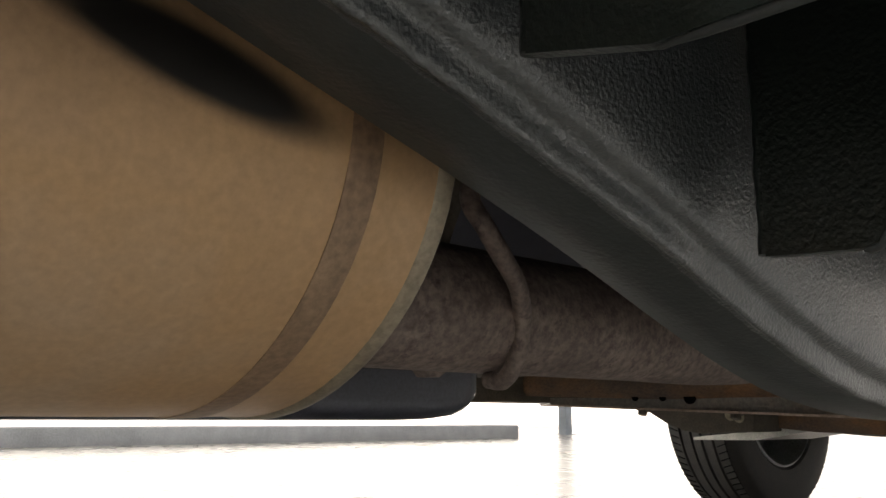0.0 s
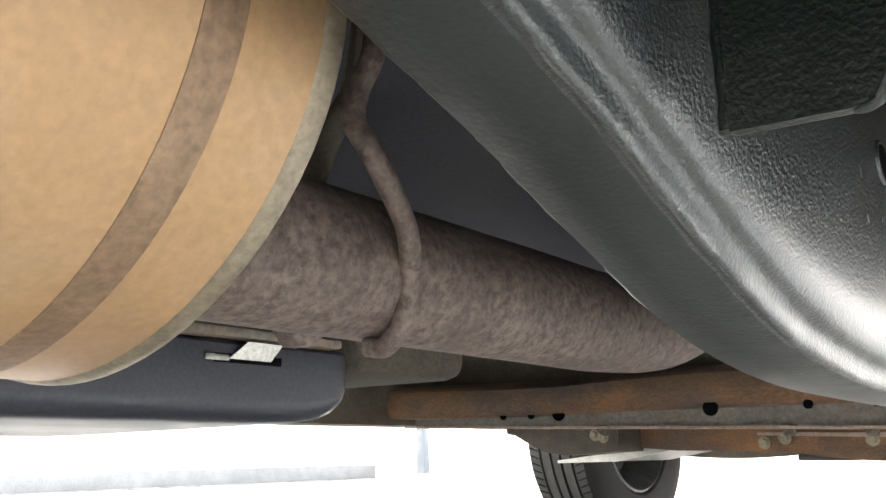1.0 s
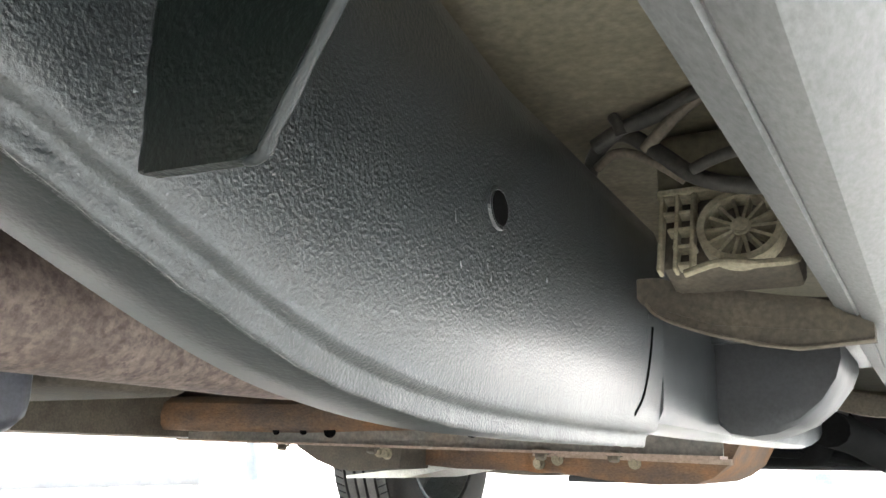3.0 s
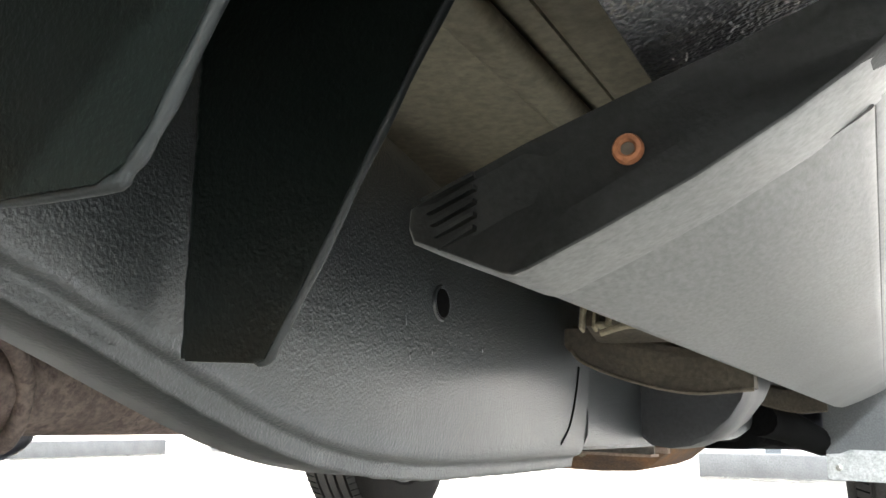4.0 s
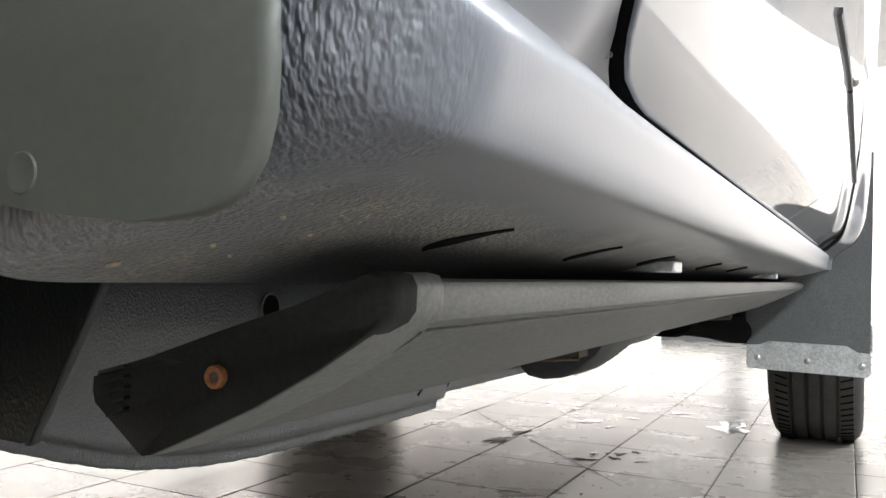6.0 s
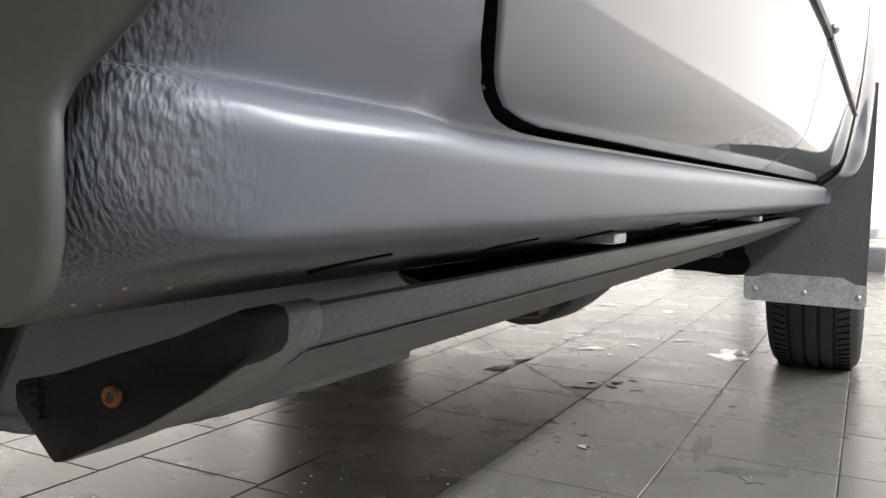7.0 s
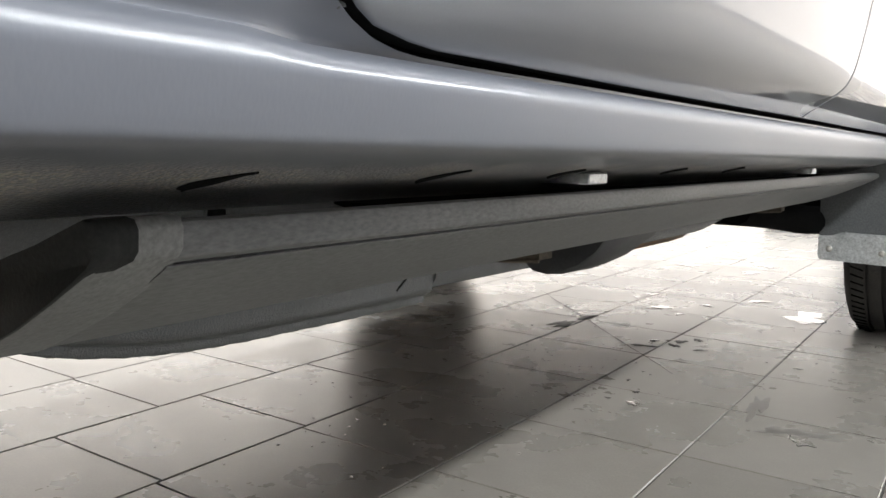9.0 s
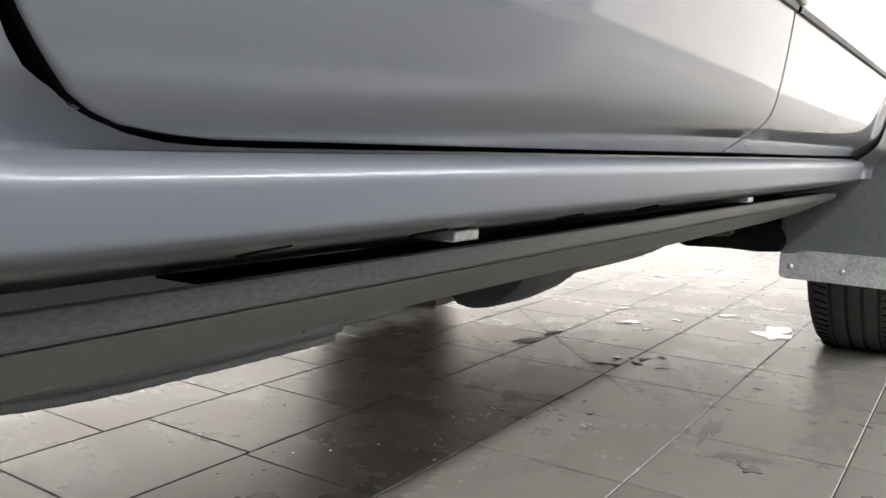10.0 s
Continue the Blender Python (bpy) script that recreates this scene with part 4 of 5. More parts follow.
def chassis():
    def top(y):
        return max(ridge_z(y) + 0.13, lerp([(0.9, 0.545), (1.02, 0.522), (1.3, 0.508), (2.6, 0.50)], y))
    sec = [(-0.172, 0.003, 0), (-0.169, 0.0, 0), (-0.150, 0.0, 0), (-0.138, 0.0, 0), (-0.1330, 0.0006, 0), (-0.1308, 0.0012, 0), (-0.1296, 0.0004, 0), (-0.1284, -0.0012, 0), (-0.1268, -0.0018, 0), (-0.1254, -0.0012, 0), (-0.1246, 0.0006, 0), (-0.1241, 0.0035, 0), (-0.1236, 0.0062, 0), (-0.1225, 0.0080, 0), (-0.1208, 0.0088, 0), (-0.1188, 0.0093, 0), (-0.1170, 0.0102, 0), (-0.1152, 0.0122, 0), (-0.1137, 0.0165, 0), (-0.1122, 0.0225, 0), (-0.1107, 0.0315, 0), (-0.1092, 0.0435, 0), (-0.1077, 0.059, 0), (-0.1063, 0.080, 0), (-0.1052, 0.02, 1), (-0.110, 0.004, 1), (-0.116, 0, 1), (-0.168, 0, 1), (-0.172, 0.004, 1)]
    ys = [-0.3 + 0.08 * k for k in range(8)] + [0.32 + 0.006 * k for k in range(166)]
    ys = [y for y in ys if y < 1.30] + [1.306, 1.311]
    bm = bmesh.new()
    rings = rail_rings(sec, ys, 0.0, top, False)
    for ring in rings:
        y = ring[0].y
        wave = 0.0003 * math.sin(y * 61) + 0.0002 * math.sin(y * 143 + 1) + 0.0001 * math.sin(y * 397)
        for n in range(4, 16):
            ring[n] += Vector((wave, 0, 0.0003 * math.sin(y * 211 + n * 0.4) + 0.0002 * math.sin(y * 523 + n)))
        ring[0].x += 0.0006 * math.sin(y * 87) + 0.0004 * math.sin(y * 301)
    loft(bm, rings)
    r = part("chassis_rail", bm, RAILMAT, car, "black undersealed chassis rail with a welded seam", angle=70)
    r.data.materials.append(RAILDULL)
    for f in r.data.polygons:
        if f.normal.z < -0.75 and f.center.x < -0.1335:
            f.material_index = 1
    # front section, slimmer
    bm = bmesh.new()
    rings = []
    for y in [1.311 + 0.05 * k for k in range(38)]:
        z0 = lerp([(1.3, 0.3445), (1.6, 0.3425), (2.28, 0.3435), (2.45, 0.360), (2.7, 0.40), (3.2, 0.44)], y)
        z1 = top(y) - 0.004
        rings.append([Vector(p) for p in ((-0.166, y, z0 + 0.006), (-0.160, y, z0), (-0.125, y, z0), (-0.114, y, z0 + 0.004), (-0.109, y, z0 + 0.014), (-0.108, y, z0 + 0.03), (-0.109, y, z1 - 0.012), (-0.118, y, z1), (-0.160, y, z1), (-0.166, y, z1 - 0.006))])
    loft(bm, rings)
    f = part("front_rail", bm, RAILMAT, car, "black chassis rail section")
    # access hole, lap joint
    bm = bmesh.new()
    revolve(bm, [(0.0, -0.0008), (0.0088, -0.0008), (0.0096, 0.0007), (0.0112, 0.0008), (0.0118, -0.0008)], (-0.1052, 1.0, 0.443), (1, 0, 0), 24)
    part("hole_rim", bm, RAILMAT, r)
    bm = bmesh.new()
    disc(bm, (-0.1052, 1.0, 0.443), (1, 0, 0), 0.0092, 0.0016, 24)
    part("access_hole", bm, DARK, r, "dark round access hole")
    bm = bmesh.new()
    tube(bm, [(-0.1062, 1.278, 0.42), (-0.1076, 1.272, 0.395), (-0.1104, 1.262, 0.368), (-0.1130, 1.245, 0.352)], 0.0016, 6, 8)
    part("lap_joint", bm, DARK, r, "dark open lap joint")
    rnd = random.Random(11)
    for _ in range(9):
        y = rnd.uniform(0.7, 1.28)
        h = rnd.uniform(0.03, 0.10)
        z, x = ridge_z(y) + h, lerp([(0.0225, -0.1122), (0.0315, -0.1107), (0.0435, -0.1092), (0.059, -0.1077), (0.080, -0.1063), (0.11, -0.1053)], h)
        bm = bmesh.new()
        bmesh.ops.create_icosphere(bm, subdivisions=1, radius=1, matrix=pose(x, y, z, rnd.uniform(-20, 20)) @ Matrix.Diagonal((0.0005, 0.0011, rnd.uniform(0.001, 0.005), 1)))
        part("underseal_drip", bm, RAILMAT, r)
    # outrigger plates
    out = thing_part("outrigger", car, "black welded body-mount outrigger")
    for y, pts in ((0.768, [(-0.0985, 0.3905), (-0.066, 0.389), (-0.0605, 0.3905), (-0.056, 0.3985), (-0.044, 0.4185), (-0.021, 0.460), (0.001, 0.499), (0.029, 0.546), (0.035, 0.562), (-0.0985, 0.562)]),
                   (0.648, [(-0.0995, 0.4305), (-0.06, 0.4205), (-0.016, 0.4205), (-0.0075, 0.4245), (0.0, 0.434), (0.013, 0.4565), (0.036, 0.50), (0.062, 0.548), (0.066, 0.562), (-0.0995, 0.562)])):
        bm = bmesh.new()
        plate(bm, [(x, y, z) for x, z in pts], (0, 0.005, 0), None)
        bevel_all(bm, 0.0012, 2)
        part("gusset_plate", bm, PLATEMAT, out)
        x, z = pts[0]
        bm = bmesh.new()
        tube(bm, [(x - 0.0010 + 0.0003 * math.sin(k * 2.3), y + 0.0030, z + 0.001 + 0.0145 * k) for k in range(10)], 0.0036, 10, 5, r_of=lambda t: 0.0030 + 0.0002 * math.sin(61 * t) + 0.0002 * math.sin(143 * t))
        part("weld_bead", bm, PLATEMAT, out)
        edge = [(x, y + 0.0025, z) for x, z in pts[:-2]]
        bm = bmesh.new()
        tube(bm, edge[1:], 0.0024, 10, 4, r_of=lambda t: 0.0021 * min(1.0, 0.4 + 5 * t) + 0.0003 * math.sin(37 * t))
        part("rolled_edge", bm, RAILDULL, out)
    bm = bmesh.new()
    box(bm, (-0.11, 0.65, 0.545), (0.05, 0.772, 0.562), 0.003)
    part("top_plate", bm, PLATEMAT, out)
    # rounded body mount
    m = thing_part("body_mount", car, "black rounded body mount beside the rail")
    bm = bmesh.new()
    pr = [(-0.108, 0.44), (-0.108, 0.345), (-0.098, 0.336), (-0.078, 0.3325), (-0.055, 0.336), (-0.033, 0.346), (-0.012, 0.366), (0.002, 0.39), (0.008, 0.412), (0.008, 0.44)]
    rings = [[Vector((x, y, 0.44 - (0.44 - z) * k)) for x, z in pr] for y, k in ((1.512, 0.85), (1.516, 0.90), (1.60, 0.92), (1.67, 0.86), (1.72, 0.74), (1.75, 0.58))]
    loft(bm, rings)
    part("mount_cup", bm, BLACKPL, m)
    bm = bmesh.new()
    box(bm, (-0.12, 1.50, 0.434), (0.03, 1.80, 0.447), 0.003)
    part("mount_plate", bm, RAILMAT, m)
    # rail of the other side
    sec2 = [(-0.172, 0.003, 0), (-0.12, 0.0, 0), (-0.108, 0.012, 0), (-0.106, 0.03, 0), (-0.106, 0.01, 1), (-0.172, 0.01, 1)]
    bm = bmesh.new()
    loft(bm, rail_rings(sec2, [-0.3 + 0.1 * k for k in range(36)], 0.02, top, True))
    part("far_rail", bm, LEVERMAT, car, "brown dusty chassis rail")


GROUPS = []


def thing_part(name, parent, label=""):
    """A part made of several pieces; settle_groups() later hangs them all on its largest piece."""
    ob = new(name)
    GROUPS.append(ob)
    ob.parent = parent
    ob.empty_display_size = 0.03
    if label:
        ob["label"] = label
    return ob


def pan():
    bm = bmesh.new()
    box(bm, (-1.52, -0.6, 0.562), (0.105, 4.2, 0.585))
    p = part("floor_pan", bm, PAN, car, "dusty beige floor pan", smooth=False)
    for lo, hi in (((-0.034, 0.78, 0.549), (-0.006, 2.2, 0.563)), ((0.012, 0.78, 0.552), (0.05, 1.01, 0.563)), ((0.05, 0.8, 0.53), (0.1, 2.2, 0.563)), ((-1.2, 1.05, 0.54), (-0.2, 1.15, 0.563)), ((-1.2, 0.5, 0.535), (-0.2, 0.62, 0.563))):
        bm = bmesh.new()
        box(bm, lo, hi, 0.008, 3)
        part("pan_rib", bm, DARK if lo[0] == 0.05 else PAN, p)
    # tank skin above the exhaust
    bm = bmesh.new()
    rings = []
    for y, k in ((0.75, 0.9), (0.77, 1), (2.15, 1), (2.18, 0.9)):
        rings.append([Vector((-0.52 + (x + 0.52) * k, y, 0.55 + (z - 0.55) * k)) for x, z in ((-0.95, 0.561), (-0.95, 0.515), (-0.90, 0.50), (-0.44, 0.505), (-0.36, 0.535), (-0.20, 0.54), (-0.178, 0.545), (-0.178, 0.561))])
    loft(bm, rings)
    part("heat_shield", bm, GUARDPL, p, "dark shield above the exhaust")


def exhaust():
    cx, cz, a, b = -0.353, 0.445, 0.1555, 0.1145

    def ring(y, k, n=72):
        return [Vector((cx + a * k * math.cos(t), y, cz + b * k * math.sin(t))) for t in (2 * math.pi * i / n for i in range(n))]
    bm = bmesh.new()
    loft(bm, [ring(y, k) for y, k in ((-0.05, 0.9), (-0.03, 0.985), (0.0, 0.99), (0.30, 0.99), (0.66, 0.99), (0.664, 0.992), (0.679, 0.992), (0.684, 0.989), (0.698, 0.987), (0.706, 0.99))])
    # the dark streak in this material is the rail's shade, painted
    m = part("muffler", bm, GOLD, car, "heat-tinted golden steel muffler, rail's shade painted across", angle=60)
    bm = bmesh.new()
    loft(bm, [ring(y, k) for y, k in ((0.6625, 0.985), (0.6628, 0.9945), (0.664, 0.996), (0.676, 0.996), (0.677, 0.9945), (0.6775, 0.985))])
    part("band", bm, GOLDDK, m, "dark scorched band")
    bm = bmesh.new()
    loft(bm, [ring(y, k) for y, k in ((0.7052, 0.985), (0.7058, 0.993), (0.7068, 0.999), (0.7100, 1.003), (0.7128, 1.002), (0.7138, 0.995), (0.7132, 0.97), (0.708, 0.95), (0.705, 0.7), (0.705, 0.3))])
    part("crimped_rim", bm, LIPMAT, m, "grey crimped rim")
    bm = bmesh.new()
    tube(bm, [(-0.322, 0.70, 0.395), (-0.324, 0.80, 0.395), (-0.326, 0.98, 0.395), (-0.328, 1.10, 0.395), (-0.325, 1.19, 0.402), (-0.318, 1.27, 0.425), (-0.312, 1.40, 0.452), (-0.31, 1.7, 0.465), (-0.31, 2.4, 0.465)], 0.037, 40, 12)
    p = part("exhaust_pipe", bm, PIPEMAT, car, "mottled rusty brown exhaust pipe")
    bm = bmesh.new()
    tube(bm, [(-0.320, 0.85, 0.3545), (-0.307, 0.85, 0.354), (-0.297, 0.85, 0.366), (-0.2885, 0.846, 0.386), (-0.274, 0.828, 0.4025), (-0.263, 0.803, 0.417), (-0.262, 0.79, 0.430), (-0.267, 0.785, 0.443), (-0.264, 0.785, 0.457), (-0.255, 0.785, 0.472), (-0.248, 0.785, 0.51), (-0.248, 0.785, 0.565)], 0.0054, 12, 8)
    part("hanger_rod", bm, PIPEMAT, p, "bent rusty hanger rod")
    bm = bmesh.new()
    tube(bm, [(-0.336, 0.82, 0.425), (-0.322, 0.82, 0.455), (-0.306, 0.82, 0.480), (-0.295, 0.82, 0.56)], 0.007, 10, 8, flat=0.5)
    part("hanger_strap", bm, LEVERMAT, p, "dusty hanger strap")
    bm = bmesh.new()
    plate(bm, [(-0.345, 0.815, 0.367), (-0.345, 0.852, 0.367), (-0.35, 0.838, 0.356), (-0.35, 0.830, 0.356)], (-0.012, 0, 0), None)
    part("pipe_tab", bm, PIPEMAT, p)


def tank_guard():
    bm = bmesh.new()
    rings = []
    prof = [(-0.575, 0.390), (-0.570, 0.386), (-0.570, 0.345), (-0.573, 0.334), (-0.583, 0.3275), (-0.60, 0.326), (-0.95, 0.322), (-0.97, 0.33), (-0.97, 0.39)]
    for y, k in ((0.2, 1), (1.0, 1), (1.035, 0.985), (1.06, 0.94), (1.076, 0.86), (1.086, 0.74), (1.09, 0.6)):
        rings.append([Vector((x - (1 - k) * 0.03, y, 0.39 - (0.39 - z) * k)) for x, z in prof])
    loft(bm, rings)
    g = part("tank_guard", bm, GUARDPL, car, "dark violet-grey plastic tank guard with rounded end", angle=50)
    bm = bmesh.new()
    box(bm, (-0.60, 0.2, 0.391), (-0.565, 1.07, 0.399), 0.002)
    part("tank_flange", bm, WEBMAT, g, "grey tank flange")
    bm = bmesh.new()
    box(bm, (-0.5705, 0.938, 0.3715), (-0.5685, 1.005, 0.3785), 0.0008, 1)
    part("slot", bm, DARK, g, "dark slot")
    bm = bmesh.new()
    plate(bm, [(-0.5682, 0.952, 0.3745), (-0.5682, 0.993, 0.3745), (-0.562, 1.0, 0.388), (-0.562, 0.965, 0.388)], (-0.002, 0, 0), None)
    part("clip", bm, STEEL, g, "bright folded clip")
    bm = bmesh.new()
    box(bm, (-0.5702, 0.93, 0.3725), (-0.5676, 0.952, 0.3775), 0.0012)
    part("clip_lug", bm, STEEL, g)


def crossmember():
    c = thing_part("crossmember", car, "rusty brown steel crossmember with holes and bolts")
    bm = bmesh.new()
    rings = []
    for x in [-1.24 + 0.06 * k for k in range(19)]:
        s = 0.004 * math.sin(x * 9)
        rings.append([Vector((x, y, z + s)) for y, z in ((1.83, 0.362), (1.822, 0.372), (1.82, 0.392), (1.826, 0.412), (1.845, 0.424), (1.88, 0.428), (1.93, 0.424), (1.95, 0.40), (1.95, 0.362))])
    loft(bm, rings)
    part("tube_section", bm, RUST, c)
    bm = bmesh.new()
    plate(bm, [(-1.14, 1.829, 0.362), (-1.14, 1.829, 0.347), (-0.17, 1.829, 0.324), (-0.17, 1.829, 0.362)], (0, 0.006, 0), None)
    part("web_plate", bm, WEBMAT, c)
    bm = bmesh.new()
    plate(bm, [(-1.15, 1.808, 0.3455), (-0.17, 1.808, 0.3225), (-0.17, 1.86, 0.3225), (-1.15, 1.86, 0.3455)], (0, 0, 0.004), None)
    bevel_all(bm, 0.001, 1)
    part("lower_flange", bm, LIPRUST, c)
    for x in (-0.93, -0.87, -0.814, -0.544, -0.40, -0.31):
        bm = bmesh.new()
        r = 0.012 if x in (-0.814, -0.544) else 0.007
        disc(bm, (x, 1.8275, 0.3625), (0, -1, 0), r, 0.003, 18)
        part("punched_hole", bm, DARK, c, "dark punched hole")
    for x in (-0.91, -0.724, -0.428, -0.318):
        bm = bmesh.new()
        disc(bm, (x, 1.822, 0.3225 + (-0.25 - x) * 0.02), (0, -0.3, -1), 0.009, 0.012, 6, 0.001)
        disc(bm, (x, 1.822, 0.327 + (-0.25 - x) * 0.02), (0, -0.3, -1), 0.013, 0.003, 16)
        part("bolt", bm, LEVERMAT, c, "dull hexagon bolt")
    bm = bmesh.new()
    box(bm, (-1.2, 1.97, 0.395), (-0.3, 2.18, 0.56), 0.03, 3)
    part("transfer_case", bm, MUDBROWN, car, "dark brown dirty transfer case")
    bm = bmesh.new()
    box(bm, (-1.0, 1.12, 0.378), (-0.6, 1.3, 0.56), 0.02, 3)
    part("tank_end", bm, MUDBROWN, car, "dark brown dirty tank end")
    # front suspension of the far side
    s = thing_part("front_suspension", car, "pale dirty suspension arms and shields")
    bm = bmesh.new()
    up = [(-1.145, 0.2775), (-0.985, 0.2965), (-0.845, 0.3185), (-0.74, 0.3305)]
    dn = [(-1.145, 0.2715), (-0.93, 0.2755), (-0.85, 0.301), (-0.74, 0.3275)]
    rings = [[Vector((x, 2.35, z)), Vector((x, 2.62, z + 0.004)), Vector((x, 2.62, w)), Vector((x, 2.35, w))] for (x, z), (_, w) in zip(up, dn)]
    loft(bm, rings)
    part("splash_shield", bm, STEEL, s, "pale bent splash shield")
    bm = bmesh.new()
    plate(bm, [(x, 2.2, z) for x, z in ((-1.19, 0.36), (-1.175, 0.341), (-1.12, 0.312), (-1.07, 0.2955), (-1.03, 0.2905), (-0.905, 0.298), (-0.90, 0.36))], (0, 0.12, 0), None)
    bevel_all(bm, 0.004, 2)
    part("mount_bracket", bm, MUDBROWN, s, "dark brown muddy bracket")
    bm = bmesh.new()
    plate(bm, [(x, 2.3, z) for x, z in ((-0.90, 0.36), (-0.90, 0.305), (-0.82, 0.2985), (-0.66, 0.297), (-0.635, 0.2925), (-0.585, 0.294), (-0.534, 0.2865), (-0.46, 0.278), (-0.39, 0.2755), (-0.318, 0.278), (-0.285, 0.291), (-0.255, 0.315), (-0.23, 0.36))], (0, 0.4, 0), None)
    bevel_all(bm, 0.004, 2)
    part("skid_plate", bm, RUST, s, "brown rusty skid plate")
    bm = bmesh.new()
    plate(bm, [(x, 2.285, z) for x, z in ((-0.64, 0.332), (-0.64, 0.3265), (-0.45, 0.3205), (-0.25, 0.314), (-0.25, 0.325))], (0, 0.02, 0), None)
    part("skid_lip", bm, LIPRUST, s)
    bm = bmesh.new()
    box(bm, (-0.575, 2.31, 0.277), (-0.47, 2.5, 0.29), 0.004)
    part("rubber_stop", bm, BLACKPL, s)
    for x, z in ((-0.936, 0.328), (-0.955, 0.332), (-0.59, 0.3205), (-0.431, 0.3155), (-0.63, 0.312)):
        bm = bmesh.new()
        yy = 2.195 if x < -0.9 else 2.29
        disc(bm, (x, yy, z), (0, -1, -0.2), 0.009, 0.014, 6, 0.001)
        disc(bm, (x, yy + 0.004, z), (0, -1, -0.2), 0.0125, 0.004, 18)
        part("bolt", bm, DUSTY, s, "dusty pale bolt")
    bm = bmesh.new()
    tube(bm, [(-0.45, 2.6, 0.33), (-0.8, 2.95, 0.30), (-1.1, 3.25, 0.29), (-1.38, 3.4, 0.30)], 0.03, 12, 8, flat=0.6)
    part("lower_arm", bm, LEVERMAT, s)
    bm = bmesh.new()
    tube(bm, [(-0.45, 2.72, 0.36), (-0.2, 2.95, 0.345), (-0.1, 3.25, 0.33), (0.03, 3.4, 0.33)], 0.03, 12, 8, flat=0.6)
    part("near_lower_arm", bm, DARK, s)
    bm = bmesh.new()
    box(bm, (-0.9, 2.9, 0.31), (-0.14, 3.9, 0.5), 0.05, 3)
    part("sump", bm, DARK, s)
    bm = bmesh.new()
    tube(bm, [(-0.10, 2.45, 0.385), (-0.06, 2.62, 0.37), (-0.03, 2.85, 0.345), (-0.02, 3.1, 0.33)], 0.045, 14, 8, flat=0.8)
    part("torsion_mount", bm, DARK, s, "black torsion bar mount")


def wheel(x, inner):
    w = thing_part("wheel", car, "road wheel with worn black tyre")
    W, R = 0.25, 0.385
    prof = [(0.215, -0.10), (0.235, -0.118), (0.30, -0.125), (0.345, -0.122), (0.366, -0.114), (0.378, -0.100)]
    ribs = [(-0.100, -0.062), (-0.055, -0.022), (-0.015, 0.015), (0.022, 0.055), (0.062, 0.100)]
    for a, b in ribs:
        prof += [(0.374, a), (R - 0.0006 * abs(a + b) * 20, a + 0.0015), (R - 0.0006 * abs(a + b) * 20, b - 0.0015), (0.374, b)]
    prof += [(0.378, 0.100), (0.366, 0.114), (0.345, 0.122), (0.30, 0.125), (0.235, 0.118), (0.215, 0.10)]
    bm = bmesh.new()
    revolve(bm, prof, (x, 3.40, R - 0.006), (1, 0, 0), 96)
    part("tyre", bm, RUBBER, w, "worn black tyre with straight grooves", angle=35)
    bm = bmesh.new()
    for k in range(96):
        a = 2 * math.pi * k / 96
        for side in (-1, 1):
            m = Matrix.Translation((x, 3.40, R - 0.006)) @ Matrix.Rotation(a, 4, 'X') @ Matrix.Translation((side * 0.083, 0, R - 0.0015)) @ Matrix.Rotation(0.35 * side, 4, 'Z')
            bmesh.ops.create_cube(bm, size=1, matrix=m @ Matrix.Diagonal((0.034, 0.0028, 0.005, 1)))
    tagged(part("tread_pattern", bm, DARK, w, smooth=False), kind="stuff")
    bm = bmesh.new()
    s = -1 if inner else 1
    revolve(bm, [(0.218, -0.10), (0.225, -0.112), (0.218, -0.115), (0.205, -0.10), (0.195, -0.05), (0.185, 0.02), (0.10, 0.03), (0.06, 0.01), (0.05, -0.02), (0.0, -0.02)], (x, 3.40, R - 0.006), (s * -1.0, 0, 0), 48)
    part("rim", bm, ALLOY, w, "scuffed alloy rim")
    bm = bmesh.new()
    disc(bm, (x + (0.05 if inner else -0.05), 3.40, R - 0.006), (1, 0, 0), 0.14, 0.02, 32, 0.004)
    part("brake_disc", bm, RUST, w, "rusty brake disc")


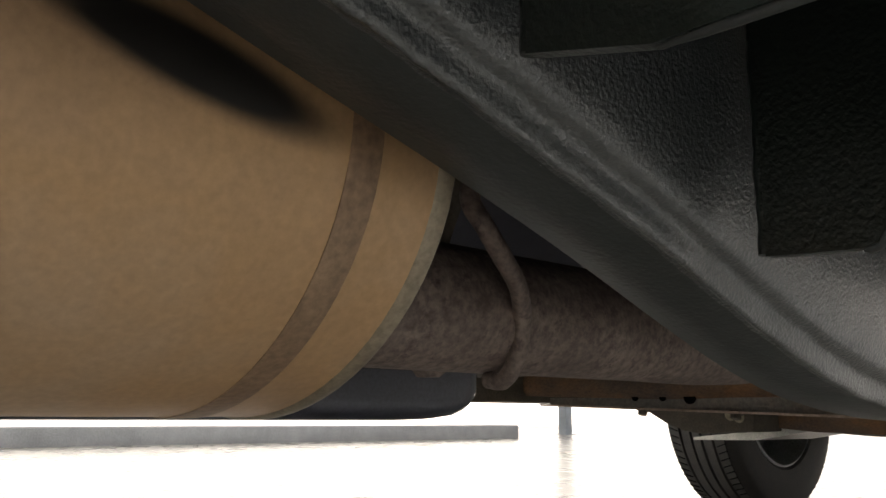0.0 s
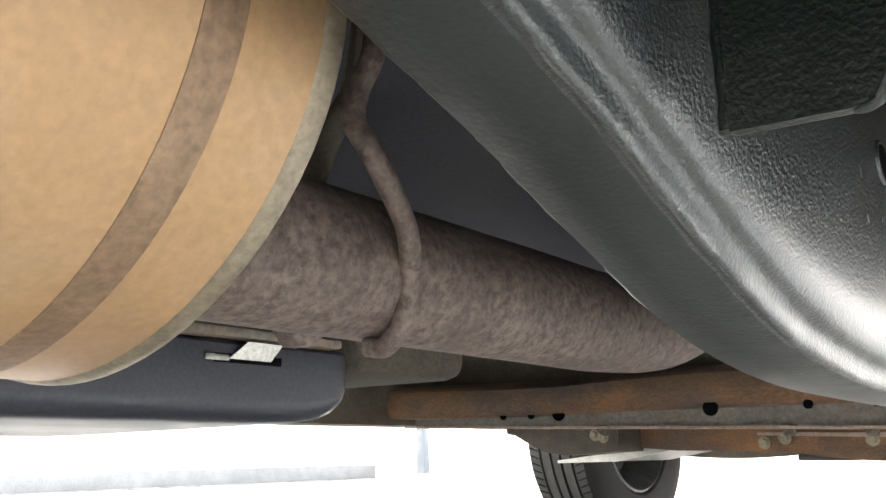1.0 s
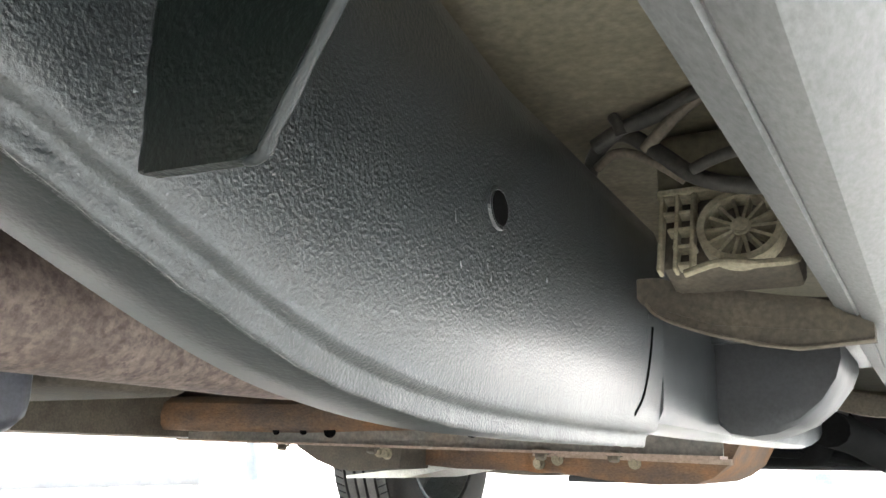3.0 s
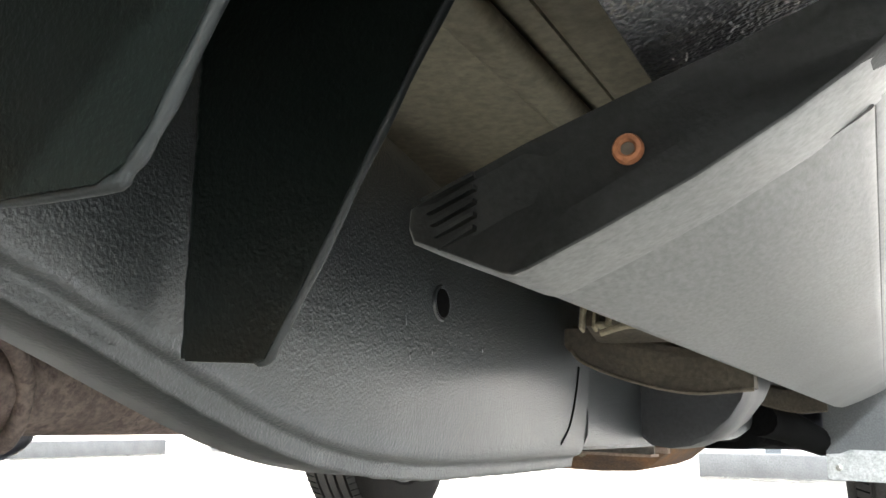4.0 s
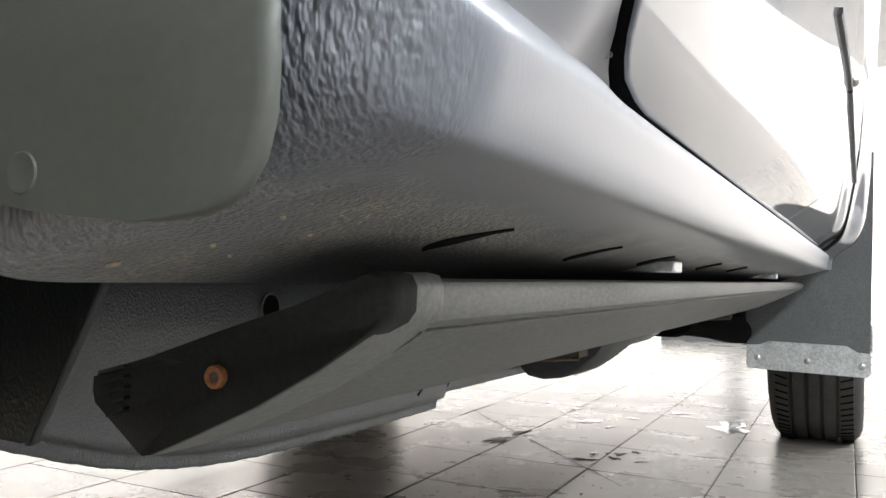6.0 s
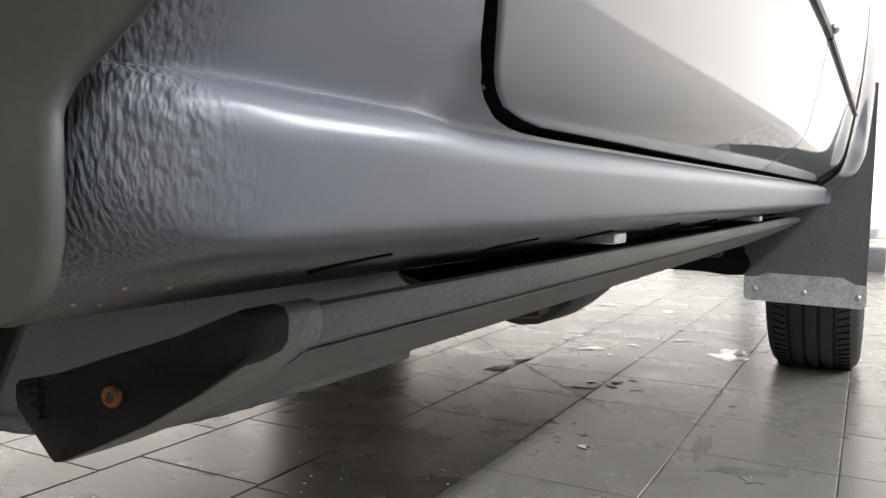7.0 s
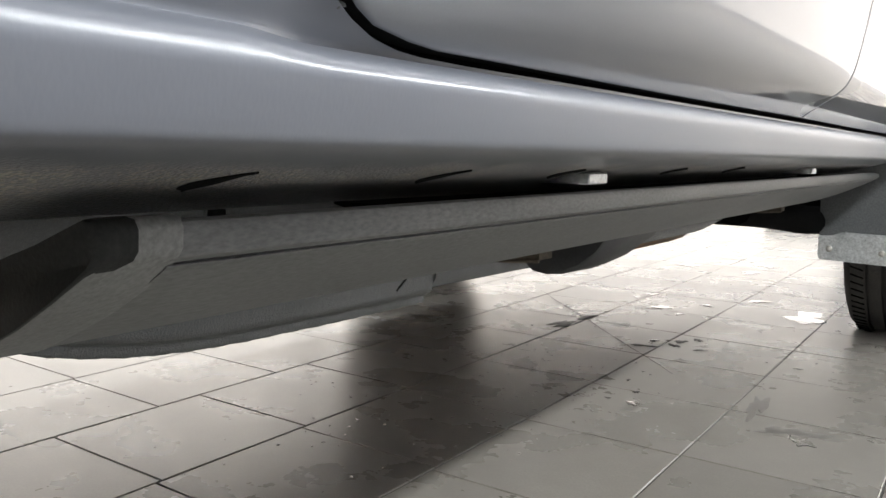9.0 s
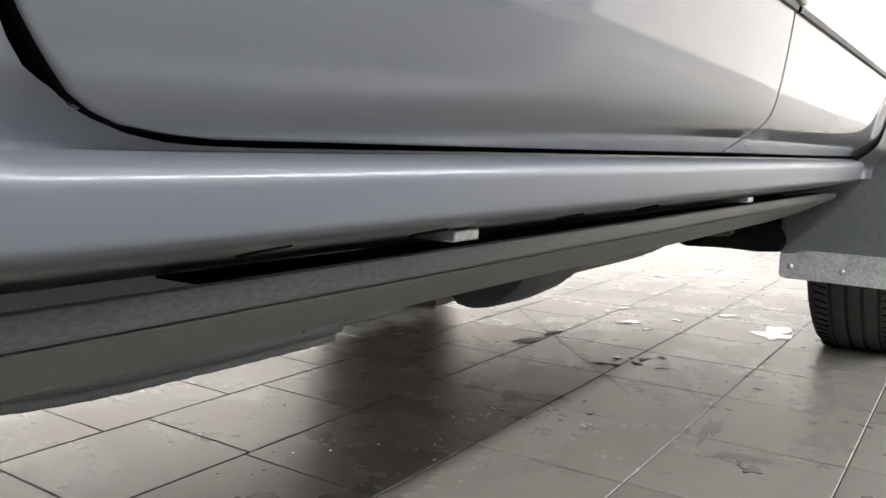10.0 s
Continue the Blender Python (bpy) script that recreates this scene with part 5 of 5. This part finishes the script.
def mud_flap():
    f = thing_part("mud_flap", car, "grey rubber mud flap behind the front wheel")
    bm = bmesh.new()
    pts = [(0.006, 0.256), (0.008, 0.249), (0.015, 0.2455), (0.284, 0.238), (0.291, 0.2405), (0.294, 0.247), (0.300, 0.60), (0.302, 0.80), (0.0, 0.80), (0.0, 0.45)]
    plate(bm, [(x, 2.893 + 0.02 * max(0, z - 0.5), z) for x, z in pts], (0, 0.009, 0), None)
    bevel_all(bm, 0.0015, 1)
    part("rubber_sheet", bm, FLAPMAT, f)
    bm = bmesh.new()
    pts = [(0.004, 0.2535), (0.0065, 0.2465), (0.014, 0.2435), (0.284, 0.236), (0.2925, 0.2385), (0.2965, 0.246), (0.2965, 0.295), (0.268, 0.297), (0.242, 0.3125), (0.06, 0.316), (0.035, 0.306), (0.004, 0.304)]
    plate(bm, [(x, 2.887, z) for x, z in pts], (0, 0.004, 0), None)
    bevel_all(bm, 0.0008, 1)
    part("metal_strip", bm, ALLOY, f, "scuffed aluminium strip")
    for x, z in ((0.031, 0.272), (0.151, 0.269), (0.277, 0.264)):
        bm = bmesh.new()
        bmesh.ops.create_uvsphere(bm, u_segments=16, v_segments=8, radius=1, matrix=Matrix.Translation((x, 2.8865, z)) @ Matrix.Diagonal((0.008, 0.005, 0.008, 1)))
        part("rivet", bm, STEEL, f, "domed bright rivet")
    bm = bmesh.new()
    plate(bm, [(0.246, 2.8845, 0.241), (0.256, 2.8845, 0.2405), (0.241, 2.8845, 0.309), (0.234, 2.8845, 0.310)], (0, 0.003, 0), None)
    part("strip_fold", bm, ALLOY, f)


def step_motor():
    m = thing_part("step_motor", car, "dust-covered ribbed plastic motor housing")
    c = Vector((-0.022, 1.205, 0.471))
    tilt = pose(*c, -18, 0, 0)

    def sub(name, build, mat=DUSTY, label=""):
        bm = bmesh.new()
        build(bm)
        bmesh.ops.transform(bm, matrix=tilt, verts=bm.verts)
        part(name, bm, mat, m, label)
    sub("back_case", lambda b: box(b, (-0.056, 0.008, -0.022), (0.034, 0.05, 0.036), 0.006), MUDBROWN)
    sub("hub", lambda b: disc(b, (0, 0, 0), (0, -1, 0), 0.0065, 0.014, 20, 0.001))
    sub("ring", lambda b: revolve(b, [(0.0235, -0.006), (0.0235, 0.008), (0.0285, 0.008), (0.0285, -0.006)], (0, 0, 0), (0, -1, 0), 40))
    for k in range(14):
        a = 2 * math.pi * k / 14
        sub("rib", lambda b: box(b, (0.006, -0.004, -0.0011), (0.0245, 0.006, 0.0011), 0, turn=None) and bmesh.ops.rotate(b, verts=b.verts, cent=(0, 0, 0), matrix=Matrix.Rotation(a, 3, 'Y')))
    for k in range(5):
        sub("frame_bar", lambda b: box(b, (-0.058 + 0.004 * k, -0.003, 0.031 - 0.014 * k), (-0.03, 0.008, 0.034 - 0.014 * k), 0.0008, 1))
    for k in range(3):
        sub("frame_post", lambda b: box(b, (-0.056 + 0.011 * k, -0.004, -0.028), (-0.053 + 0.011 * k, 0.006, 0.036), 0.0008, 1))
    sub("upper_bar", lambda b: box(b, (-0.058, -0.005, 0.033), (0.03, 0.008, 0.038), 0.001, 1))
    sub("lower_slat", lambda b: tube(b, [(-0.035, -0.01, -0.036), (-0.012, -0.012, -0.031), (0.01, -0.01, -0.033), (0.03, -0.008, -0.032), (0.034, 0.0, -0.026)], 0.0028, 8, 8))
    cables = thing_part("wiring", car, "dark dusty cable loop")
    for name, pts, r in (("cable", [(-0.135, 1.215, 0.515), (-0.120, 1.20, 0.54), (-0.098, 1.19, 0.548), (-0.07, 1.185, 0.527), (-0.045, 1.18, 0.505), (-0.015, 1.18, 0.494), (0.02, 1.19, 0.494)], 0.0058),
                         ("cable", [(-0.118, 1.19, 0.541), (-0.096, 1.185, 0.549), (-0.070, 1.175, 0.551), (-0.048, 1.165, 0.5535), (-0.030, 1.155, 0.556)], 0.0058),
                         ("pipe_bend", [(-0.080, 1.185, 0.531), (-0.066, 1.178, 0.540), (-0.050, 1.168, 0.548), (-0.035, 1.16, 0.553), (-0.02, 1.15, 0.558)], 0.0046),
                         ("pipe_bend", [(-0.120, 1.20, 0.528), (-0.104, 1.192, 0.534), (-0.088, 1.19, 0.530), (-0.070, 1.19, 0.519), (-0.055, 1.195, 0.508)], 0.0036),
                         ("cable", [(-0.046, 1.175, 0.508), (-0.030, 1.17, 0.512), (-0.012, 1.165, 0.513), (0.008, 1.165, 0.508)], 0.0042),
                         ("clip_band", [(-0.101, 1.181, 0.558), (-0.097, 1.179, 0.551), (-0.095, 1.181, 0.543)], 0.0042)):
        bm = bmesh.new()
        tube(bm, pts, r, 10, 8)
        part(name, bm, LEVERMAT if name == "pipe_bend" else CABLEMAT, cables)
    bm = bmesh.new()
    box(bm, (-0.085, 1.225, 0.50), (0.02, 1.30, 0.556), 0.010, 3)
    part("motor_bracket", bm, PAN, cables, "beige bracket")


def settle_groups():
    for g in GROUPS:
        pieces = list(g.children)
        core = max(pieces, key=lambda o: len(o.data.vertices) if o.name.startswith("tyre") else o.dimensions.length)
        title, label = g.name, g.get("label", "")
        for o in pieces:
            o.parent = core if o is not core else g.parent
        bpy.data.objects.remove(g)
        core.name = title
        if label:
            core["label"] = label


hall()
post(-8.2, 10.1, "slim grey steel post at the open side")
post(-0.8, 9.2, "slim grey steel post at the open front")
post(-8.2, 0.5, "slim grey steel post at the open side")
# unseen strip lamps added: first for the car's shadow edge, others as fill
for lx, w in ((3.9, 460), (-0.7, 45), (-4.8, 170)):
    ceiling_light(lx, -5.0, 10.0, w)
body()
front_end()
sill()
liner()
step()
chassis()
pan()
exhaust()
tank_guard()
crossmember()
wheel(0.158, True)
wheel(-1.575, False)
mud_flap()
step_motor()
settle_groups()
floor()
# clear puddles: x, y, half width, half length, turn
for i, (x, y, rx, ry, a) in enumerate(((-0.10, 3.40, 0.060, 0.095, 0.3), (-0.528, 3.288, 0.032, 0.035, 0.6), (-0.443, 3.203, 0.014, 0.02, 0.3), (-0.646, 3.525, 0.02, 0.022, 0.4),
                                      (-0.668, 3.432, 0.012, 0.02, 0.2), (-0.511, 4.66, 0.03, 0.05, 0.4), (-0.51, 4.378, 0.04, 0.05, 0.2), (-0.821, 4.464, 0.06, 0.04, 0.1),
                                      (-0.198, 2.168, 0.012, 0.018, 0.8), (0.127, 2.127, 0.018, 0.03, 0.4), (0.015, 2.683, 0.010, 0.008, 0.9), (-0.369, 2.769, 0.012, 0.012, 0.5), (-0.30, 3.62, 0.03, 0.03, 0.3), (-0.42, 3.42, 0.022, 0.02, 0.1))):
    puddle("puddle", x, y, rx, ry, 20 + i, WATER, turn=a, rag=0.55)
# puddles with the car's dark reflection painted in as near-black colour
for i, (x, y, rx, ry, a) in enumerate(((-0.666, 2.824, 0.020, 0.060, -0.15), (-0.652, 2.964, 0.016, 0.042, -0.4), (-0.307, 2.802, 0.018, 0.014, 0.7), (-0.372, 2.691, 0.030, 0.011, 0.35), (-0.275, 2.851, 0.010, 0.016, 0.3), (-0.306, 2.744, 0.011, 0.020, 0.6), (-0.234, 2.734, 0.014, 0.008, 0.5),
                                      (-0.222, 2.25, 0.006, 0.009, 0.4), (-0.272, 2.334, 0.004, 0.008, 0.2), (-0.253, 2.173, 0.007, 0.004, 0.3))):
    puddle("puddle", x, y, rx, ry, 60 + i, DARKPOOL, "small puddle on the tiles, the car's dark reflection painted in", turn=a, rag=0.65)
# beads of water scattered under the car
rnd = random.Random(77)
bm = bmesh.new()
for k in range(260):
    x, y = rnd.gauss(-0.48, 0.16), rnd.gauss(2.05, 0.36)
    if k % 3 == 0:
        x, y = rnd.uniform(-0.75, 0.1), rnd.uniform(2.7, 4.3)
    r = rnd.choice((0.0012, 0.0016, 0.002, 0.0028, 0.004 if k % 3 == 0 else 0.0022))
    bmesh.ops.create_icosphere(bm, subdivisions=1, radius=1, matrix=pose(x, y, 0.0004, 0, 0, rnd.uniform(0, 180)) @ Matrix.Diagonal((r, r * rnd.uniform(1.0, 2.2), 0.0007, 1)))
drops = new("water_drops", finish("water_drops", bm, WATER))
drops.visible_shadow = False
tagged(drops, "small water drops scattered over the floor tiles", "water drops", kind="stuff")
# dried spill beside a joint
for x, y, rx, ry, a, seed in ((0.012, 2.30, 0.016, 0.085, 0.15, 91), (0.10, 2.17, 0.045, 0.028, 0.5, 92)):
    puddle("spill", x, y, rx, ry, seed, SPILL, "dull grey dried spill on the tiles", turn=a, rag=0.6)
